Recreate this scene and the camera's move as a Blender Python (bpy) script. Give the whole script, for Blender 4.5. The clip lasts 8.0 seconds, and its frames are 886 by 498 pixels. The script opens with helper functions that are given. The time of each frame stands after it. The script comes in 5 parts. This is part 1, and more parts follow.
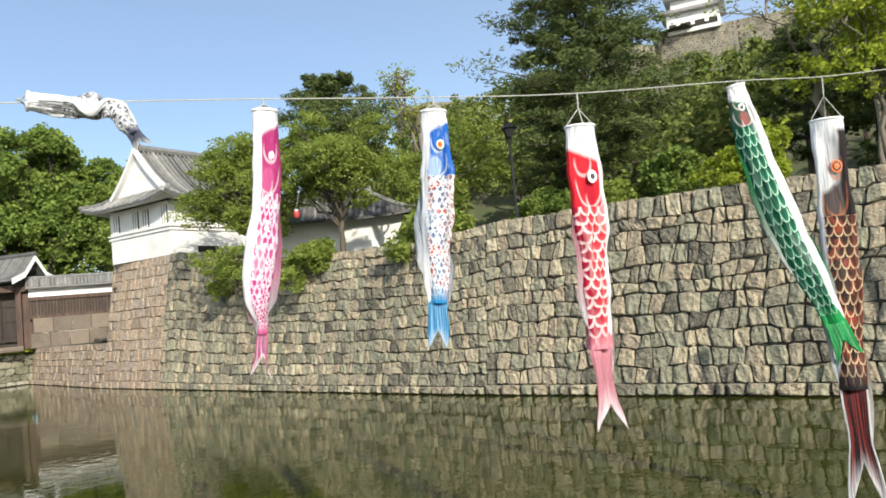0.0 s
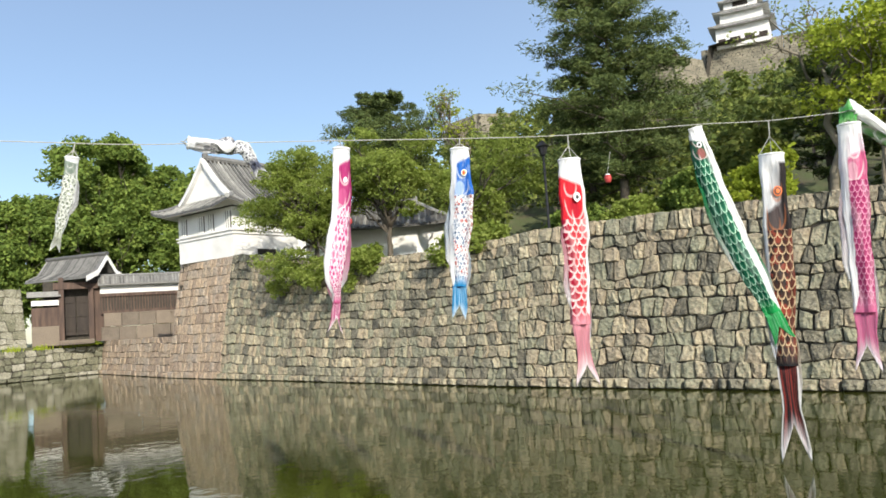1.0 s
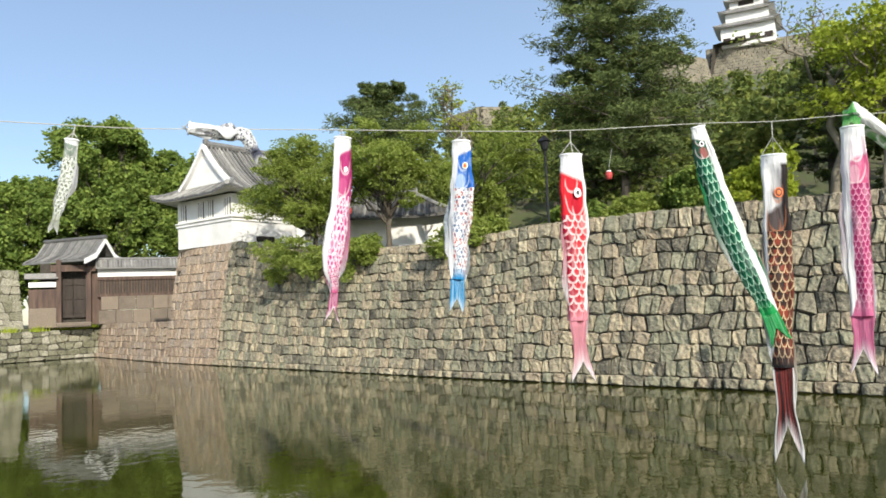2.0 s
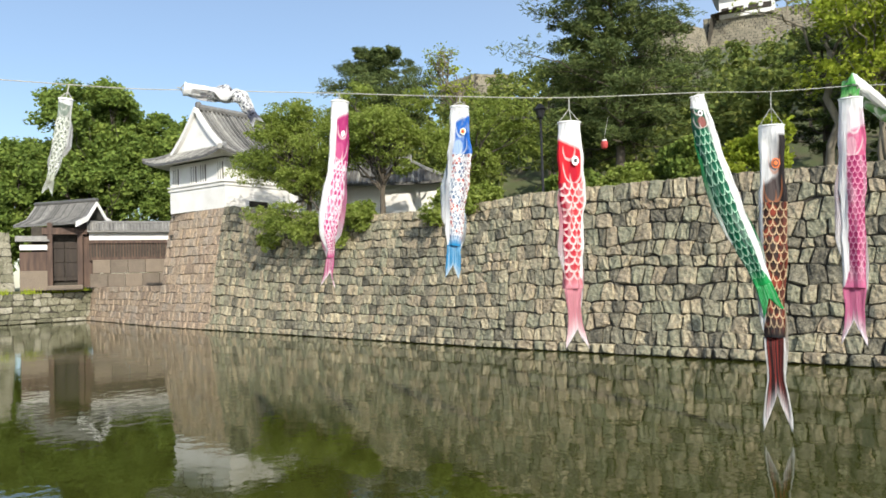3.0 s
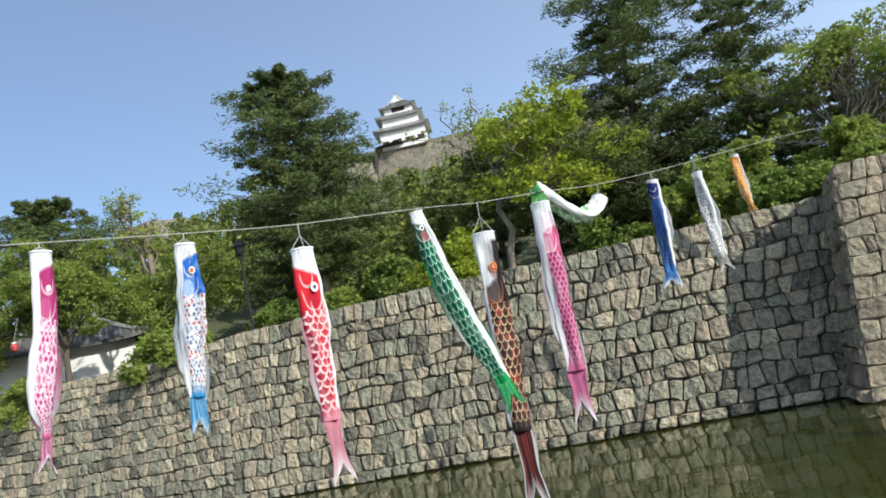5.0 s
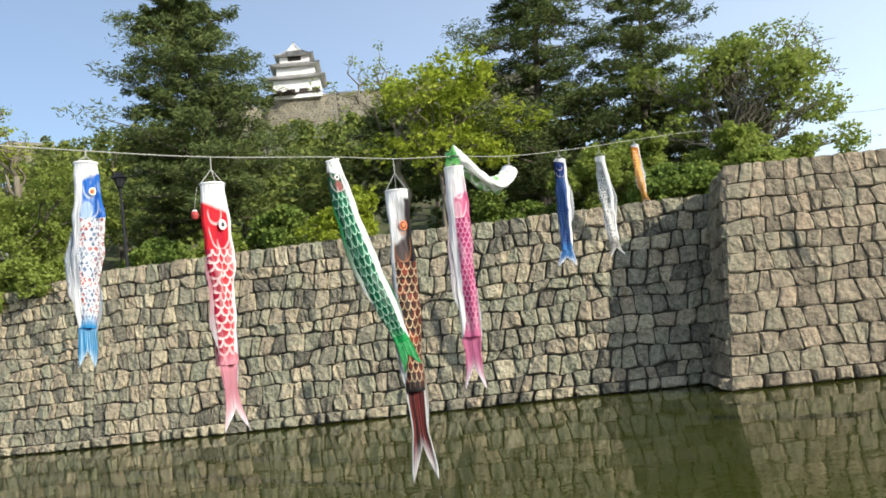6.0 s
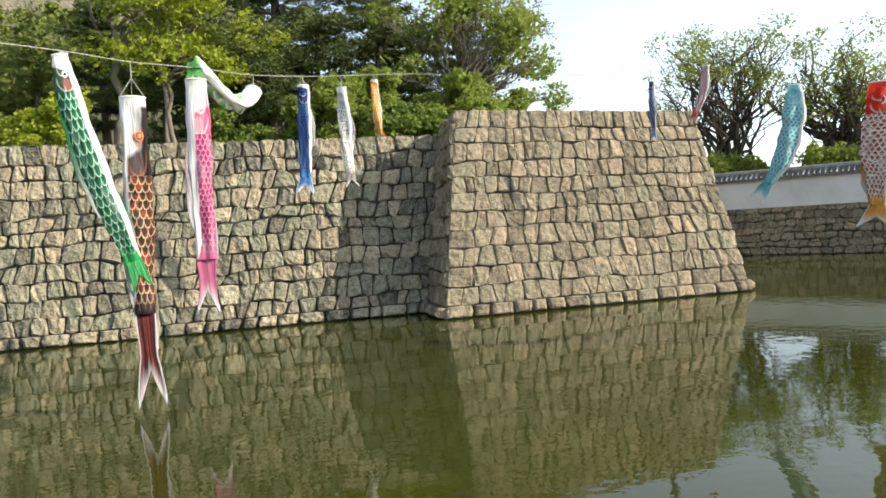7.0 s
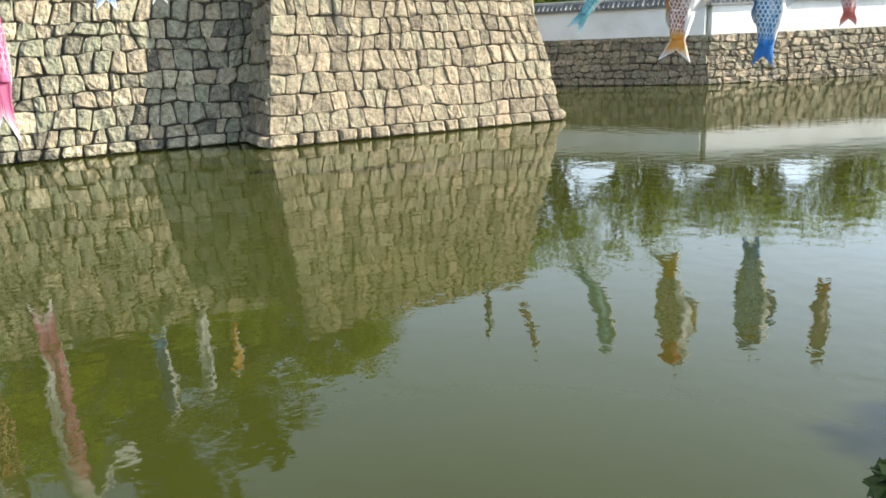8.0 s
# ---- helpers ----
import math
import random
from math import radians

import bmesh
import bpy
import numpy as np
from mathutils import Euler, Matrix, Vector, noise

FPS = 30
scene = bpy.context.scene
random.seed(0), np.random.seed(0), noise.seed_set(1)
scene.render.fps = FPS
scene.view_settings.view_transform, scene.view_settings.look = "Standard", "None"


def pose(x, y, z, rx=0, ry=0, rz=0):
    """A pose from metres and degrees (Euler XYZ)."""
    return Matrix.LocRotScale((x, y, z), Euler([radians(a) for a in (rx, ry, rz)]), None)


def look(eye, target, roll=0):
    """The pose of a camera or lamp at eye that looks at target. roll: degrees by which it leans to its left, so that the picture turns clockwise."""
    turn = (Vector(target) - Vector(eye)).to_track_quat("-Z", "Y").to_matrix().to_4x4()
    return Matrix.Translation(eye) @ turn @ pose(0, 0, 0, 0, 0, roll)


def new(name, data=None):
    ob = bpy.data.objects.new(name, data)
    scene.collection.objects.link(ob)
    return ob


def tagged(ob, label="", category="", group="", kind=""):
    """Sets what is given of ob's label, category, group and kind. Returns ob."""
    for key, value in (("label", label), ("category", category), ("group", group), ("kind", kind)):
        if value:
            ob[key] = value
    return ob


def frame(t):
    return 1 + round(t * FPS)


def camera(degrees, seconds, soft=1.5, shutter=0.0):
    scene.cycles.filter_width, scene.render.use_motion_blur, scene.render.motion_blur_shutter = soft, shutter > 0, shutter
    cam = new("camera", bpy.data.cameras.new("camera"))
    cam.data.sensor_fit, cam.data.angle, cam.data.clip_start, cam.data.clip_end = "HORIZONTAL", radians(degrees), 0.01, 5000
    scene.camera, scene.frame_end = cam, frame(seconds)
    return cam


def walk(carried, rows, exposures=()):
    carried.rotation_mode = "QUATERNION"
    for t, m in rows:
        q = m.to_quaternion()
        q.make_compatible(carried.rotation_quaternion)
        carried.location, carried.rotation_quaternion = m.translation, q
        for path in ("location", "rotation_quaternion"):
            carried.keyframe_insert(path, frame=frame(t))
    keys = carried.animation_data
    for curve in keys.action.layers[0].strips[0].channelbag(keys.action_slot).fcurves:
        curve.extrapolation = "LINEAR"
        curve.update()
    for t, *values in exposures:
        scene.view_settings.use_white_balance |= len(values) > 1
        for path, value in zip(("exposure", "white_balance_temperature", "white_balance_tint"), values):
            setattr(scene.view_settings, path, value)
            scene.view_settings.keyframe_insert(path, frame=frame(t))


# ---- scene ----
cam = camera(59.89, 8.0, soft=1.7)
# seconds, x, y, z, yaw, pitch, roll
PATH = [
    (0.0, -2.921, 2.847, 4.313, 39.85, 3.96, 5.39),
    (0.5, -1.092, 1.096, 4.038, 42.67, 4.39, 4.68),
    (1.0, -0.000, 0.000, 3.790, 43.18, 4.93, 3.95),
    (2.3, -0.028, 0.026, 3.799, 42.97, 3.80, 1.18),
    (2.5, -0.019, -0.004, 3.785, 43.03, 2.84, 0.71),
    (3.0, -0.090, -0.019, 3.767, 42.36, 1.94, 1.73),
    (3.5, -0.203, 0.010, 3.782, 38.99, 1.51, 8.11),
    (4.0, -0.430, 0.079, 3.796, 34.44, 7.01, 10.61),
    (4.5, -0.767, 0.098, 3.823, 31.44, 9.86, 12.00),
    (5.0, -1.202, 0.016, 3.833, 20.70, 9.18, 12.19),
    (5.2, -1.361, -0.008, 3.842, 17.54, 7.29, 10.56),
    (6.3, -2.161, 0.069, 3.794, 5.99, 4.60, 5.97),
    (6.5, -2.299, 0.043, 3.783, 0.65, 4.19, 5.13),
    (7.0, -2.654, -0.095, 3.802, -10.29, -2.32, 3.99),
    (7.3, -2.718, -0.129, 3.812, -16.65, -7.88, 5.10),
    (7.5, -2.785, -0.194, 3.776, -19.32, -12.57, 4.95),
    (8.0, -2.990, -0.288, 3.796, -23.66, -15.66, 2.51),
]
walk(cam, [(t, pose(x, y, z, 90 + p, r, w)) for t, x, y, z, w, p, r in PATH],
     [(0.0, 0.2, 6500, 10), (2.5, 0.17, 6500, 10), (4.0, 0.12, 6250, 10), (5.0, -0.02, 6000, 10), (6.5, 0.32, 6800, 10), (7.0, 0.46, 6900, 10), (7.5, 0.82, 6750, 10), (8.0, 1.06, 6650, 8)])

# ---- light ----
SUN_AZ, SUN_EL = math.atan2(0.89, -0.456), radians(27)
sun_dir = Vector((math.sin(SUN_AZ) * math.cos(SUN_EL), math.cos(SUN_AZ) * math.cos(SUN_EL), math.sin(SUN_EL)))
world = bpy.data.worlds.new("sky")
scene.world = world
world.use_nodes = True
wn = world.node_tree
wn.nodes.clear()
sky = wn.nodes.new("ShaderNodeTexSky")
sky.sky_type, sky.sun_disc = "NISHITA", False
sky.sun_elevation, sky.sun_rotation = SUN_EL, SUN_AZ
sky.air_density, sky.dust_density, sky.ozone_density = 1.0, 0.5, 2.3
wbg, wout = wn.nodes.new("ShaderNodeBackground"), wn.nodes.new("ShaderNodeOutputWorld")
wbg.inputs["Strength"].default_value = 0.126
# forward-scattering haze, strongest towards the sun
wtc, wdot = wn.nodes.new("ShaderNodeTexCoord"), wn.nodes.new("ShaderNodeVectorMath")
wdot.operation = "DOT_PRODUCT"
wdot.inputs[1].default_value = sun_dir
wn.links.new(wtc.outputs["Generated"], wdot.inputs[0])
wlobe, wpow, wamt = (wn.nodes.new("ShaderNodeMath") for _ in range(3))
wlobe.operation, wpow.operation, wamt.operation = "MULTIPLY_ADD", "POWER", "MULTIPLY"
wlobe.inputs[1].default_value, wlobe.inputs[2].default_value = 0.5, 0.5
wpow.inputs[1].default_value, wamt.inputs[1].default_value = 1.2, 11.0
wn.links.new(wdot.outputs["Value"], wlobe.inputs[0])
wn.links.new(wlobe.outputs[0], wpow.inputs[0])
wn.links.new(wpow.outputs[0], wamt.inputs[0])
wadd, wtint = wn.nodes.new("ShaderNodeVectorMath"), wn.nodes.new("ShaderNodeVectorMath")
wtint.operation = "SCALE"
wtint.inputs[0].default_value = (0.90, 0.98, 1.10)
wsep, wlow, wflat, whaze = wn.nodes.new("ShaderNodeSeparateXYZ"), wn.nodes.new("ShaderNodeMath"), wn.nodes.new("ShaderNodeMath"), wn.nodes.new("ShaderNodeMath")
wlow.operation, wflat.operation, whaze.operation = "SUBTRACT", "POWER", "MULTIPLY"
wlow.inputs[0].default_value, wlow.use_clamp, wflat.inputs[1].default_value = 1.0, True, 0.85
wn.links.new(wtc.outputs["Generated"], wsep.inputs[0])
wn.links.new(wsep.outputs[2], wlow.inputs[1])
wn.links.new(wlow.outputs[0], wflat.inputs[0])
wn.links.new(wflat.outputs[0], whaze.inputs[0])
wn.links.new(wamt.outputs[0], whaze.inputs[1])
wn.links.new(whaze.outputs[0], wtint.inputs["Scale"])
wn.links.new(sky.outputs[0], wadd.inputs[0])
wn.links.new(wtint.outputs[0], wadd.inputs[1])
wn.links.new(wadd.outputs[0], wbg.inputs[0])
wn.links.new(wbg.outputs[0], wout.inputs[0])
sun = new("sun", bpy.data.lights.new("sun", "SUN"))
sun.data.energy, sun.data.angle, sun.data.color = 5.4, radians(0.6), (1.0, 0.93, 0.80)
sun.matrix_world = look(sun_dir * 300, (0, 0, 0))

# ---- materials ----
def mat(name, stops, scale=3.0, rough=0.8, bump=0.0, bump_scale=None, island=0.0, metal=0.0, detail=6.0, spec=0.5, fine=0.25, squash=None, depth=0.05, grit=0.0):
    """A surface whose colour runs over stops by noise at two scales, and by each piece's own chance where island > 0."""
    m = bpy.data.materials.new(name)
    m.use_nodes = True
    t = m.node_tree
    n, l = t.nodes, t.links
    b = n["Principled BSDF"]
    b.inputs["Roughness"].default_value, b.inputs["Metallic"].default_value = rough, metal
    b.inputs["Specular IOR Level"].default_value = spec
    co = n.new("ShaderNodeTexCoord").outputs["Object"]
    if squash:
        mp = n.new("ShaderNodeMapping")
        mp.inputs["Scale"].default_value = squash
        l.new(co, mp.inputs["Vector"])
        co = mp.outputs[0]
    big, small = n.new("ShaderNodeTexNoise"), n.new("ShaderNodeTexNoise")
    big.inputs["Scale"].default_value, big.inputs["Detail"].default_value = scale, detail
    small.inputs["Scale"].default_value, small.inputs["Detail"].default_value = scale * 9, 4.0
    for q in (big, small):
        l.new(co, q.inputs["Vector"])
    mix = n.new("ShaderNodeMath")
    mix.operation = "MULTIPLY_ADD"
    mix.inputs[1].default_value = fine
    l.new(small.outputs[0], mix.inputs[0])
    sc = n.new("ShaderNodeMath")
    sc.operation = "MULTIPLY_ADD"
    sc.inputs[1].default_value, sc.inputs[2].default_value = 1.7 * (1 - fine) * (1 - island), -0.35 * (1 - island)
    l.new(big.outputs[0], sc.inputs[0])
    l.new(sc.outputs[0], mix.inputs[2])
    val = mix.outputs[0]
    if island:
        oi, ge = n.new("ShaderNodeObjectInfo"), n.new("ShaderNodeNewGeometry")
        ad, fr, ml = n.new("ShaderNodeMath"), n.new("ShaderNodeMath"), n.new("ShaderNodeMath")
        fr.operation, ml.operation = "FRACT", "MULTIPLY_ADD"
        l.new(oi.outputs["Random"], ad.inputs[0])
        l.new(ge.outputs["Random Per Island"], ad.inputs[1])
        l.new(ad.outputs[0], fr.inputs[0])
        l.new(fr.outputs[0], ml.inputs[0])
        ml.inputs[1].default_value = island
        l.new(val, ml.inputs[2])
        val = ml.outputs[0]
    r = n.new("ShaderNodeValToRGB")
    els = r.color_ramp.elements
    for i, (p, c) in enumerate(stops):
        e = els[i] if i < 2 else els.new(p)
        e.position, e.color = p, (*c, 1)
    l.new(val, r.inputs[0])
    l.new(r.outputs[0], b.inputs["Base Color"])
    if grit:
        gn, gr, gm = n.new("ShaderNodeTexNoise"), n.new("ShaderNodeMapRange"), n.new("ShaderNodeVectorMath")
        gn.inputs["Scale"].default_value, gn.inputs["Detail"].default_value, gn.inputs["Roughness"].default_value = 5.5, 9.0, 0.72
        gr.inputs[1].default_value, gr.inputs[2].default_value, gr.inputs[3].default_value, gr.inputs[4].default_value = 0.33, 0.67, 1 - grit, 1 + grit * 0.75
        gm.operation = "SCALE"
        l.new(co, gn.inputs["Vector"])
        l.new(gn.outputs[0], gr.inputs[0])
        l.new(r.outputs[0], gm.inputs[0])
        l.new(gr.outputs[0], gm.inputs["Scale"])
        l.new(gm.outputs[0], b.inputs["Base Color"])
    if bump:
        bp = n.new("ShaderNodeBump")
        bp.inputs["Strength"].default_value, bp.inputs["Distance"].default_value = bump, depth
        bn = n.new("ShaderNodeTexNoise")
        bn.inputs["Scale"].default_value, bn.inputs["Detail"].default_value = bump_scale or scale * 4, 8.0
        l.new(co, bn.inputs["Vector"])
        l.new(bn.outputs[0], bp.inputs["Height"])
        l.new(bp.outputs[0], b.inputs["Normal"])
    return m


def leaf_mat(name, stops, clear=0.35):
    m = mat(name, stops, scale=0.35, rough=0.7, island=0.55, fine=0.1, spec=0.15)
    t = m.node_tree
    n, l = t.nodes, t.links
    tr, mx = n.new("ShaderNodeBsdfTranslucent"), n.new("ShaderNodeMixShader")
    ramp = [q for q in n if q.type == "VALTORGB"][0]
    out = [q for q in n if q.type == "OUTPUT_MATERIAL"][0]
    mx.inputs[0].default_value = clear
    l.new(ramp.outputs[0], tr.inputs[0])
    l.new(n["Principled BSDF"].outputs[0], mx.inputs[1])
    l.new(tr.outputs[0], mx.inputs[2])
    l.new(mx.outputs[0], out.inputs[0])
    return m


STONE = mat("stone", [(0.2, (0.062, 0.057, 0.045)), (0.34, (0.154, 0.140, 0.100)), (0.46, (0.257, 0.234, 0.164)), (0.56, (0.205, 0.210, 0.141)), (0.66, (0.319, 0.282, 0.191)), (0.78, (0.272, 0.219, 0.152)), (0.88, (0.370, 0.312, 0.203)), (1.0, (0.431, 0.388, 0.270))], scale=1.9, rough=0.9, bump=1.0, bump_scale=5.5, island=0.66, fine=0.5, depth=0.16, grit=0.42)
STONE_WARM = mat("stone_warm", [(0.18, (0.202, 0.151, 0.108)), (0.40, (0.335, 0.251, 0.177)), (0.58, (0.385, 0.292, 0.197)), (0.74, (0.305, 0.251, 0.197)), (1.0, (0.426, 0.332, 0.217))], scale=1.6, rough=0.85, bump=1.0, bump_scale=4.5, island=0.55, fine=0.42, depth=0.12, grit=0.5)
STONE_GREY = mat("stone_grey", [(0.18, (0.105, 0.084, 0.056)), (0.36, (0.205, 0.168, 0.112)), (0.5, (0.275, 0.222, 0.148)), (0.66, (0.225, 0.205, 0.135)), (0.8, (0.33, 0.25, 0.165)), (1.0, (0.36, 0.29, 0.185))], scale=1.6, rough=0.85, bump=1.0, bump_scale=4.5, island=0.55, fine=0.42, depth=0.12, grit=0.5)
# near-black: earth in the stone joints, and painted shade inside openings
GAP = mat("gap_earth_and_shade", [(0.2, (0.03, 0.026, 0.02)), (0.8, (0.07, 0.06, 0.045))], scale=4, rough=0.95, bump=0.5)
EARTH = mat("earth", [(0.2, (0.09, 0.075, 0.045)), (0.5, (0.07, 0.09, 0.03)), (0.8, (0.12, 0.11, 0.06))], scale=0.5, rough=0.95, bump=0.8, bump_scale=6)
PLASTER = mat("white_plaster", [(0.1, (0.594, 0.576, 0.540)), (0.5, (0.702, 0.693, 0.666)), (0.9, (0.738, 0.729, 0.711))], scale=0.6, rough=0.85, bump=0.1)
TILE = mat("roof_tile", [(0.1, (0.035, 0.034, 0.033)), (0.4, (0.10, 0.097, 0.09)), (0.65, (0.20, 0.195, 0.18)), (0.95, (0.42, 0.41, 0.37))], scale=2.2, rough=0.55, bump=0.4, island=0.5, fine=0.5)
WOOD = mat("dark_wood", [(0.2, (0.018, 0.013, 0.010)), (0.8, (0.050, 0.036, 0.026))], scale=3, rough=0.8, bump=0.3, squash=(1, 1, 0.1))
BARK = mat("bark", [(0.2, (0.05, 0.04, 0.03)), (0.6, (0.11, 0.09, 0.065)), (0.9, (0.19, 0.16, 0.12))], scale=2.5, rough=0.9, bump=0.8, squash=(1, 1, 0.25))
BARK_PALE = mat("bark_pale", [(0.2, (0.12, 0.10, 0.07)), (0.6, (0.22, 0.19, 0.14)), (0.9, (0.32, 0.28, 0.21))], scale=2.5, rough=0.9, bump=0.6, squash=(1, 1, 0.25))
LEAF_LIGHT = leaf_mat("leaf_light", [(0.0, (0.135, 0.178, 0.034)), (0.5, (0.245, 0.312, 0.059)), (1.0, (0.389, 0.429, 0.127))], 0.5)
LEAF_YELLOW = leaf_mat("leaf_yellow", [(0.0, (0.149, 0.198, 0.022)), (0.5, (0.299, 0.366, 0.036)), (1.0, (0.449, 0.479, 0.072))], 0.45)
LEAF_MID = leaf_mat("leaf_mid", [(0.0, (0.066, 0.105, 0.026)), (0.5, (0.155, 0.225, 0.045)), (1.0, (0.32, 0.385, 0.085))], 0.35)
LEAF_WOOD = leaf_mat("leaf_wood", [(0.0, (0.06, 0.085, 0.022)), (0.35, (0.115, 0.155, 0.036)), (0.7, (0.21, 0.24, 0.056)), (1.0, (0.32, 0.32, 0.09))], 0.3)
NEEDLE = leaf_mat("needle", [(0.0, (0.037, 0.057, 0.022)), (0.5, (0.087, 0.120, 0.037)), (1.0, (0.198, 0.221, 0.069))], 0.2)
GATE_WOOD = mat("gate_wood", [(0.2, (0.045, 0.026, 0.018)), (0.55, (0.085, 0.05, 0.034)), (0.85, (0.14, 0.09, 0.06))], scale=3, rough=0.75, bump=0.4, squash=(1, 1, 0.12))
SLAB = mat("slab_stone", [(0.15, (0.085, 0.068, 0.05)), (0.45, (0.15, 0.12, 0.09)), (0.7, (0.19, 0.15, 0.11)), (1.0, (0.25, 0.20, 0.15))], scale=0.9, rough=0.85, bump=0.7, bump_scale=5, island=0.4, fine=0.45, depth=0.06)
MOSSY = mat("mossy_stone", [(0.15, (0.07, 0.07, 0.045)), (0.4, (0.16, 0.155, 0.10)), (0.6, (0.25, 0.235, 0.17)), (0.8, (0.33, 0.31, 0.24)), (1.0, (0.42, 0.40, 0.32))], scale=1.1, rough=0.9, bump=1.0, bump_scale=4.5, island=0.5, fine=0.5, depth=0.14, grit=0.5)
ROPE = mat("rope", [(0.2, (0.28, 0.28, 0.25)), (0.8, (0.42, 0.41, 0.36))], scale=30, rough=0.8)
METAL = mat("dark_metal", [(0.2, (0.02, 0.02, 0.022)), (0.8, (0.04, 0.04, 0.045))], scale=5, rough=0.5, metal=0.6)

water_mat = bpy.data.materials.new("moat_water")
water_mat.use_nodes = True
n, l = water_mat.node_tree.nodes, water_mat.node_tree.links
b = n["Principled BSDF"]
b.inputs["Roughness"].default_value, b.inputs["IOR"].default_value = 0.012, 1.333
co = n.new("ShaderNodeTexCoord").outputs["Object"]
tone = n.new("ShaderNodeTexNoise")
tone.inputs["Scale"].default_value, tone.inputs["Detail"].default_value = 0.12, 3
l.new(co, tone.inputs["Vector"])
ramp = n.new("ShaderNodeValToRGB")
ramp.color_ramp.elements[0].position, ramp.color_ramp.elements[0].color = 0.3, (0.032, 0.037, 0.0055, 1)
ramp.color_ramp.elements[1].position, ramp.color_ramp.elements[1].color = 0.7, (0.043, 0.048, 0.0075, 1)
l.new(tone.outputs[0], ramp.inputs[0])
l.new(ramp.outputs[0], b.inputs["Base Color"])
wave, swell, addw = n.new("ShaderNodeTexNoise"), n.new("ShaderNodeTexNoise"), n.new("ShaderNodeMath")
wave.inputs["Scale"].default_value, wave.inputs["Detail"].default_value = 2.2, 3
swell.inputs["Scale"].default_value, swell.inputs["Detail"].default_value = 0.45, 2
addw.operation = "MULTIPLY_ADD"
addw.inputs[1].default_value = 2.0
l.new(co, wave.inputs["Vector"])
l.new(co, swell.inputs["Vector"])
l.new(swell.outputs[0], addw.inputs[0])
l.new(wave.outputs[0], addw.inputs[2])
wb = n.new("ShaderNodeBump")
wb.inputs["Strength"].default_value, wb.inputs["Distance"].default_value = 0.075, 0.06
l.new(addw.outputs[0], wb.inputs["Height"])
l.new(wb.outputs[0], b.inputs["Normal"])

# ---- mesh helpers ----
def mesh_of(name, verts, faces, materials, smooth=False, slots=None):
    me = bpy.data.meshes.new(name)
    me.from_pydata([tuple(v) for v in verts], [], faces)
    for m in materials if isinstance(materials, (list, tuple)) else [materials]:
        me.materials.append(m)
    if slots is not None:
        me.polygons.foreach_set("material_index", slots)
    if smooth:
        me.polygons.foreach_set("use_smooth", [True] * len(me.polygons))
    me.update()
    return me


def piece(name, verts, faces, material, parent=None, label="", smooth=False):
    """One mesh object, in world places, under parent."""
    ob = new(name, mesh_of(name, verts, faces, material, smooth))
    if parent:
        ob.parent = parent
        ob.matrix_parent_inverse = parent.matrix_world.inverted()
    if label:
        ob["label"] = label
    return ob


def part(name, bm, material, parent=None, label="", smooth=False):
    me = bpy.data.meshes.new(name)
    bm.normal_update()
    bm.to_mesh(me)
    bm.free()
    for m in material if isinstance(material, (list, tuple)) else [material]:
        me.materials.append(m)
    if smooth:
        me.polygons.foreach_set("use_smooth", [True] * len(me.polygons))
    ob = new(name, me)
    if parent:
        ob.parent = parent
        ob.matrix_parent_inverse = parent.matrix_world.inverted()
    if label:
        ob["label"] = label
    return ob


def thing(name, place, label, category, group="", kind=""):
    ob = new(name)
    ob.empty_display_size = 0.2
    ob.location = place
    ob.matrix_world = Matrix.Translation(place)
    return tagged(ob, label, category, group, kind)


def box(bm, c, s, m=None, bevel=0.0):
    r = bmesh.ops.create_cube(bm, size=1.0, matrix=(m or Matrix()) @ Matrix.Translation(c) @ Matrix.Diagonal((*s, 1)))
    if bevel:
        es = list({e for v in r["verts"] for e in v.link_edges})
        bmesh.ops.bevel(bm, geom=es, offset=bevel, segments=1, affect="EDGES")
    return r["verts"]


def tube_data(pts, radii, sides=6):
    """Rings along a line of points; returns verts and faces."""
    pts = [Vector(p) for p in pts]
    vs, fs = [], []
    for i, p in enumerate(pts):
        d = (pts[min(i + 1, len(pts) - 1)] - pts[max(i - 1, 0)]).normalized()
        a = d.cross(Vector((0, 0, 1)) if abs(d.z) < 0.9 else Vector((1, 0, 0))).normalized()
        c = d.cross(a)
        for k in range(sides):
            w = 2 * math.pi * k / sides
            vs.append(p + (a * math.cos(w) + c * math.sin(w)) * radii[i])
    for i in range(len(pts) - 1):
        for k in range(sides):
            fs.append((i * sides + k, i * sides + (k + 1) % sides, (i + 1) * sides + (k + 1) % sides, (i + 1) * sides + k))
    fs.append(tuple(range(sides))[::-1])
    fs.append(tuple((len(pts) - 1) * sides + k for k in range(sides)))
    return vs, fs


def join(datas):
    vs, fs = [], []
    for v, f in datas:
        o = len(vs)
        vs += list(v)
        fs += [tuple(i + o for i in q) for q in f]
    return vs, fs


# ---- water and ground ----
def lerp_table(x, table):
    for (x0, y0), (x1, y1) in zip(table[:-1], table[1:]):
        if x <= x1:
            return y0 + (y1 - y0) * max(0.0, (x - x0)) / (x1 - x0)
    return table[-1][1]


WALL_Y = [(-90, 36.9), (-63, 33.2), (-53.6, 32.4), (-24, 30.6), (2.0, 30.85)]
TOP_Z = [(-62, 10.0), (-53, 9.75), (-47, 8.6), (-41, 8.0), (-36, 7.7), (-28, 7.45), (-23, 7.8), (-14, 7.7), (-7, 7.5), (3.2, 7.3)]


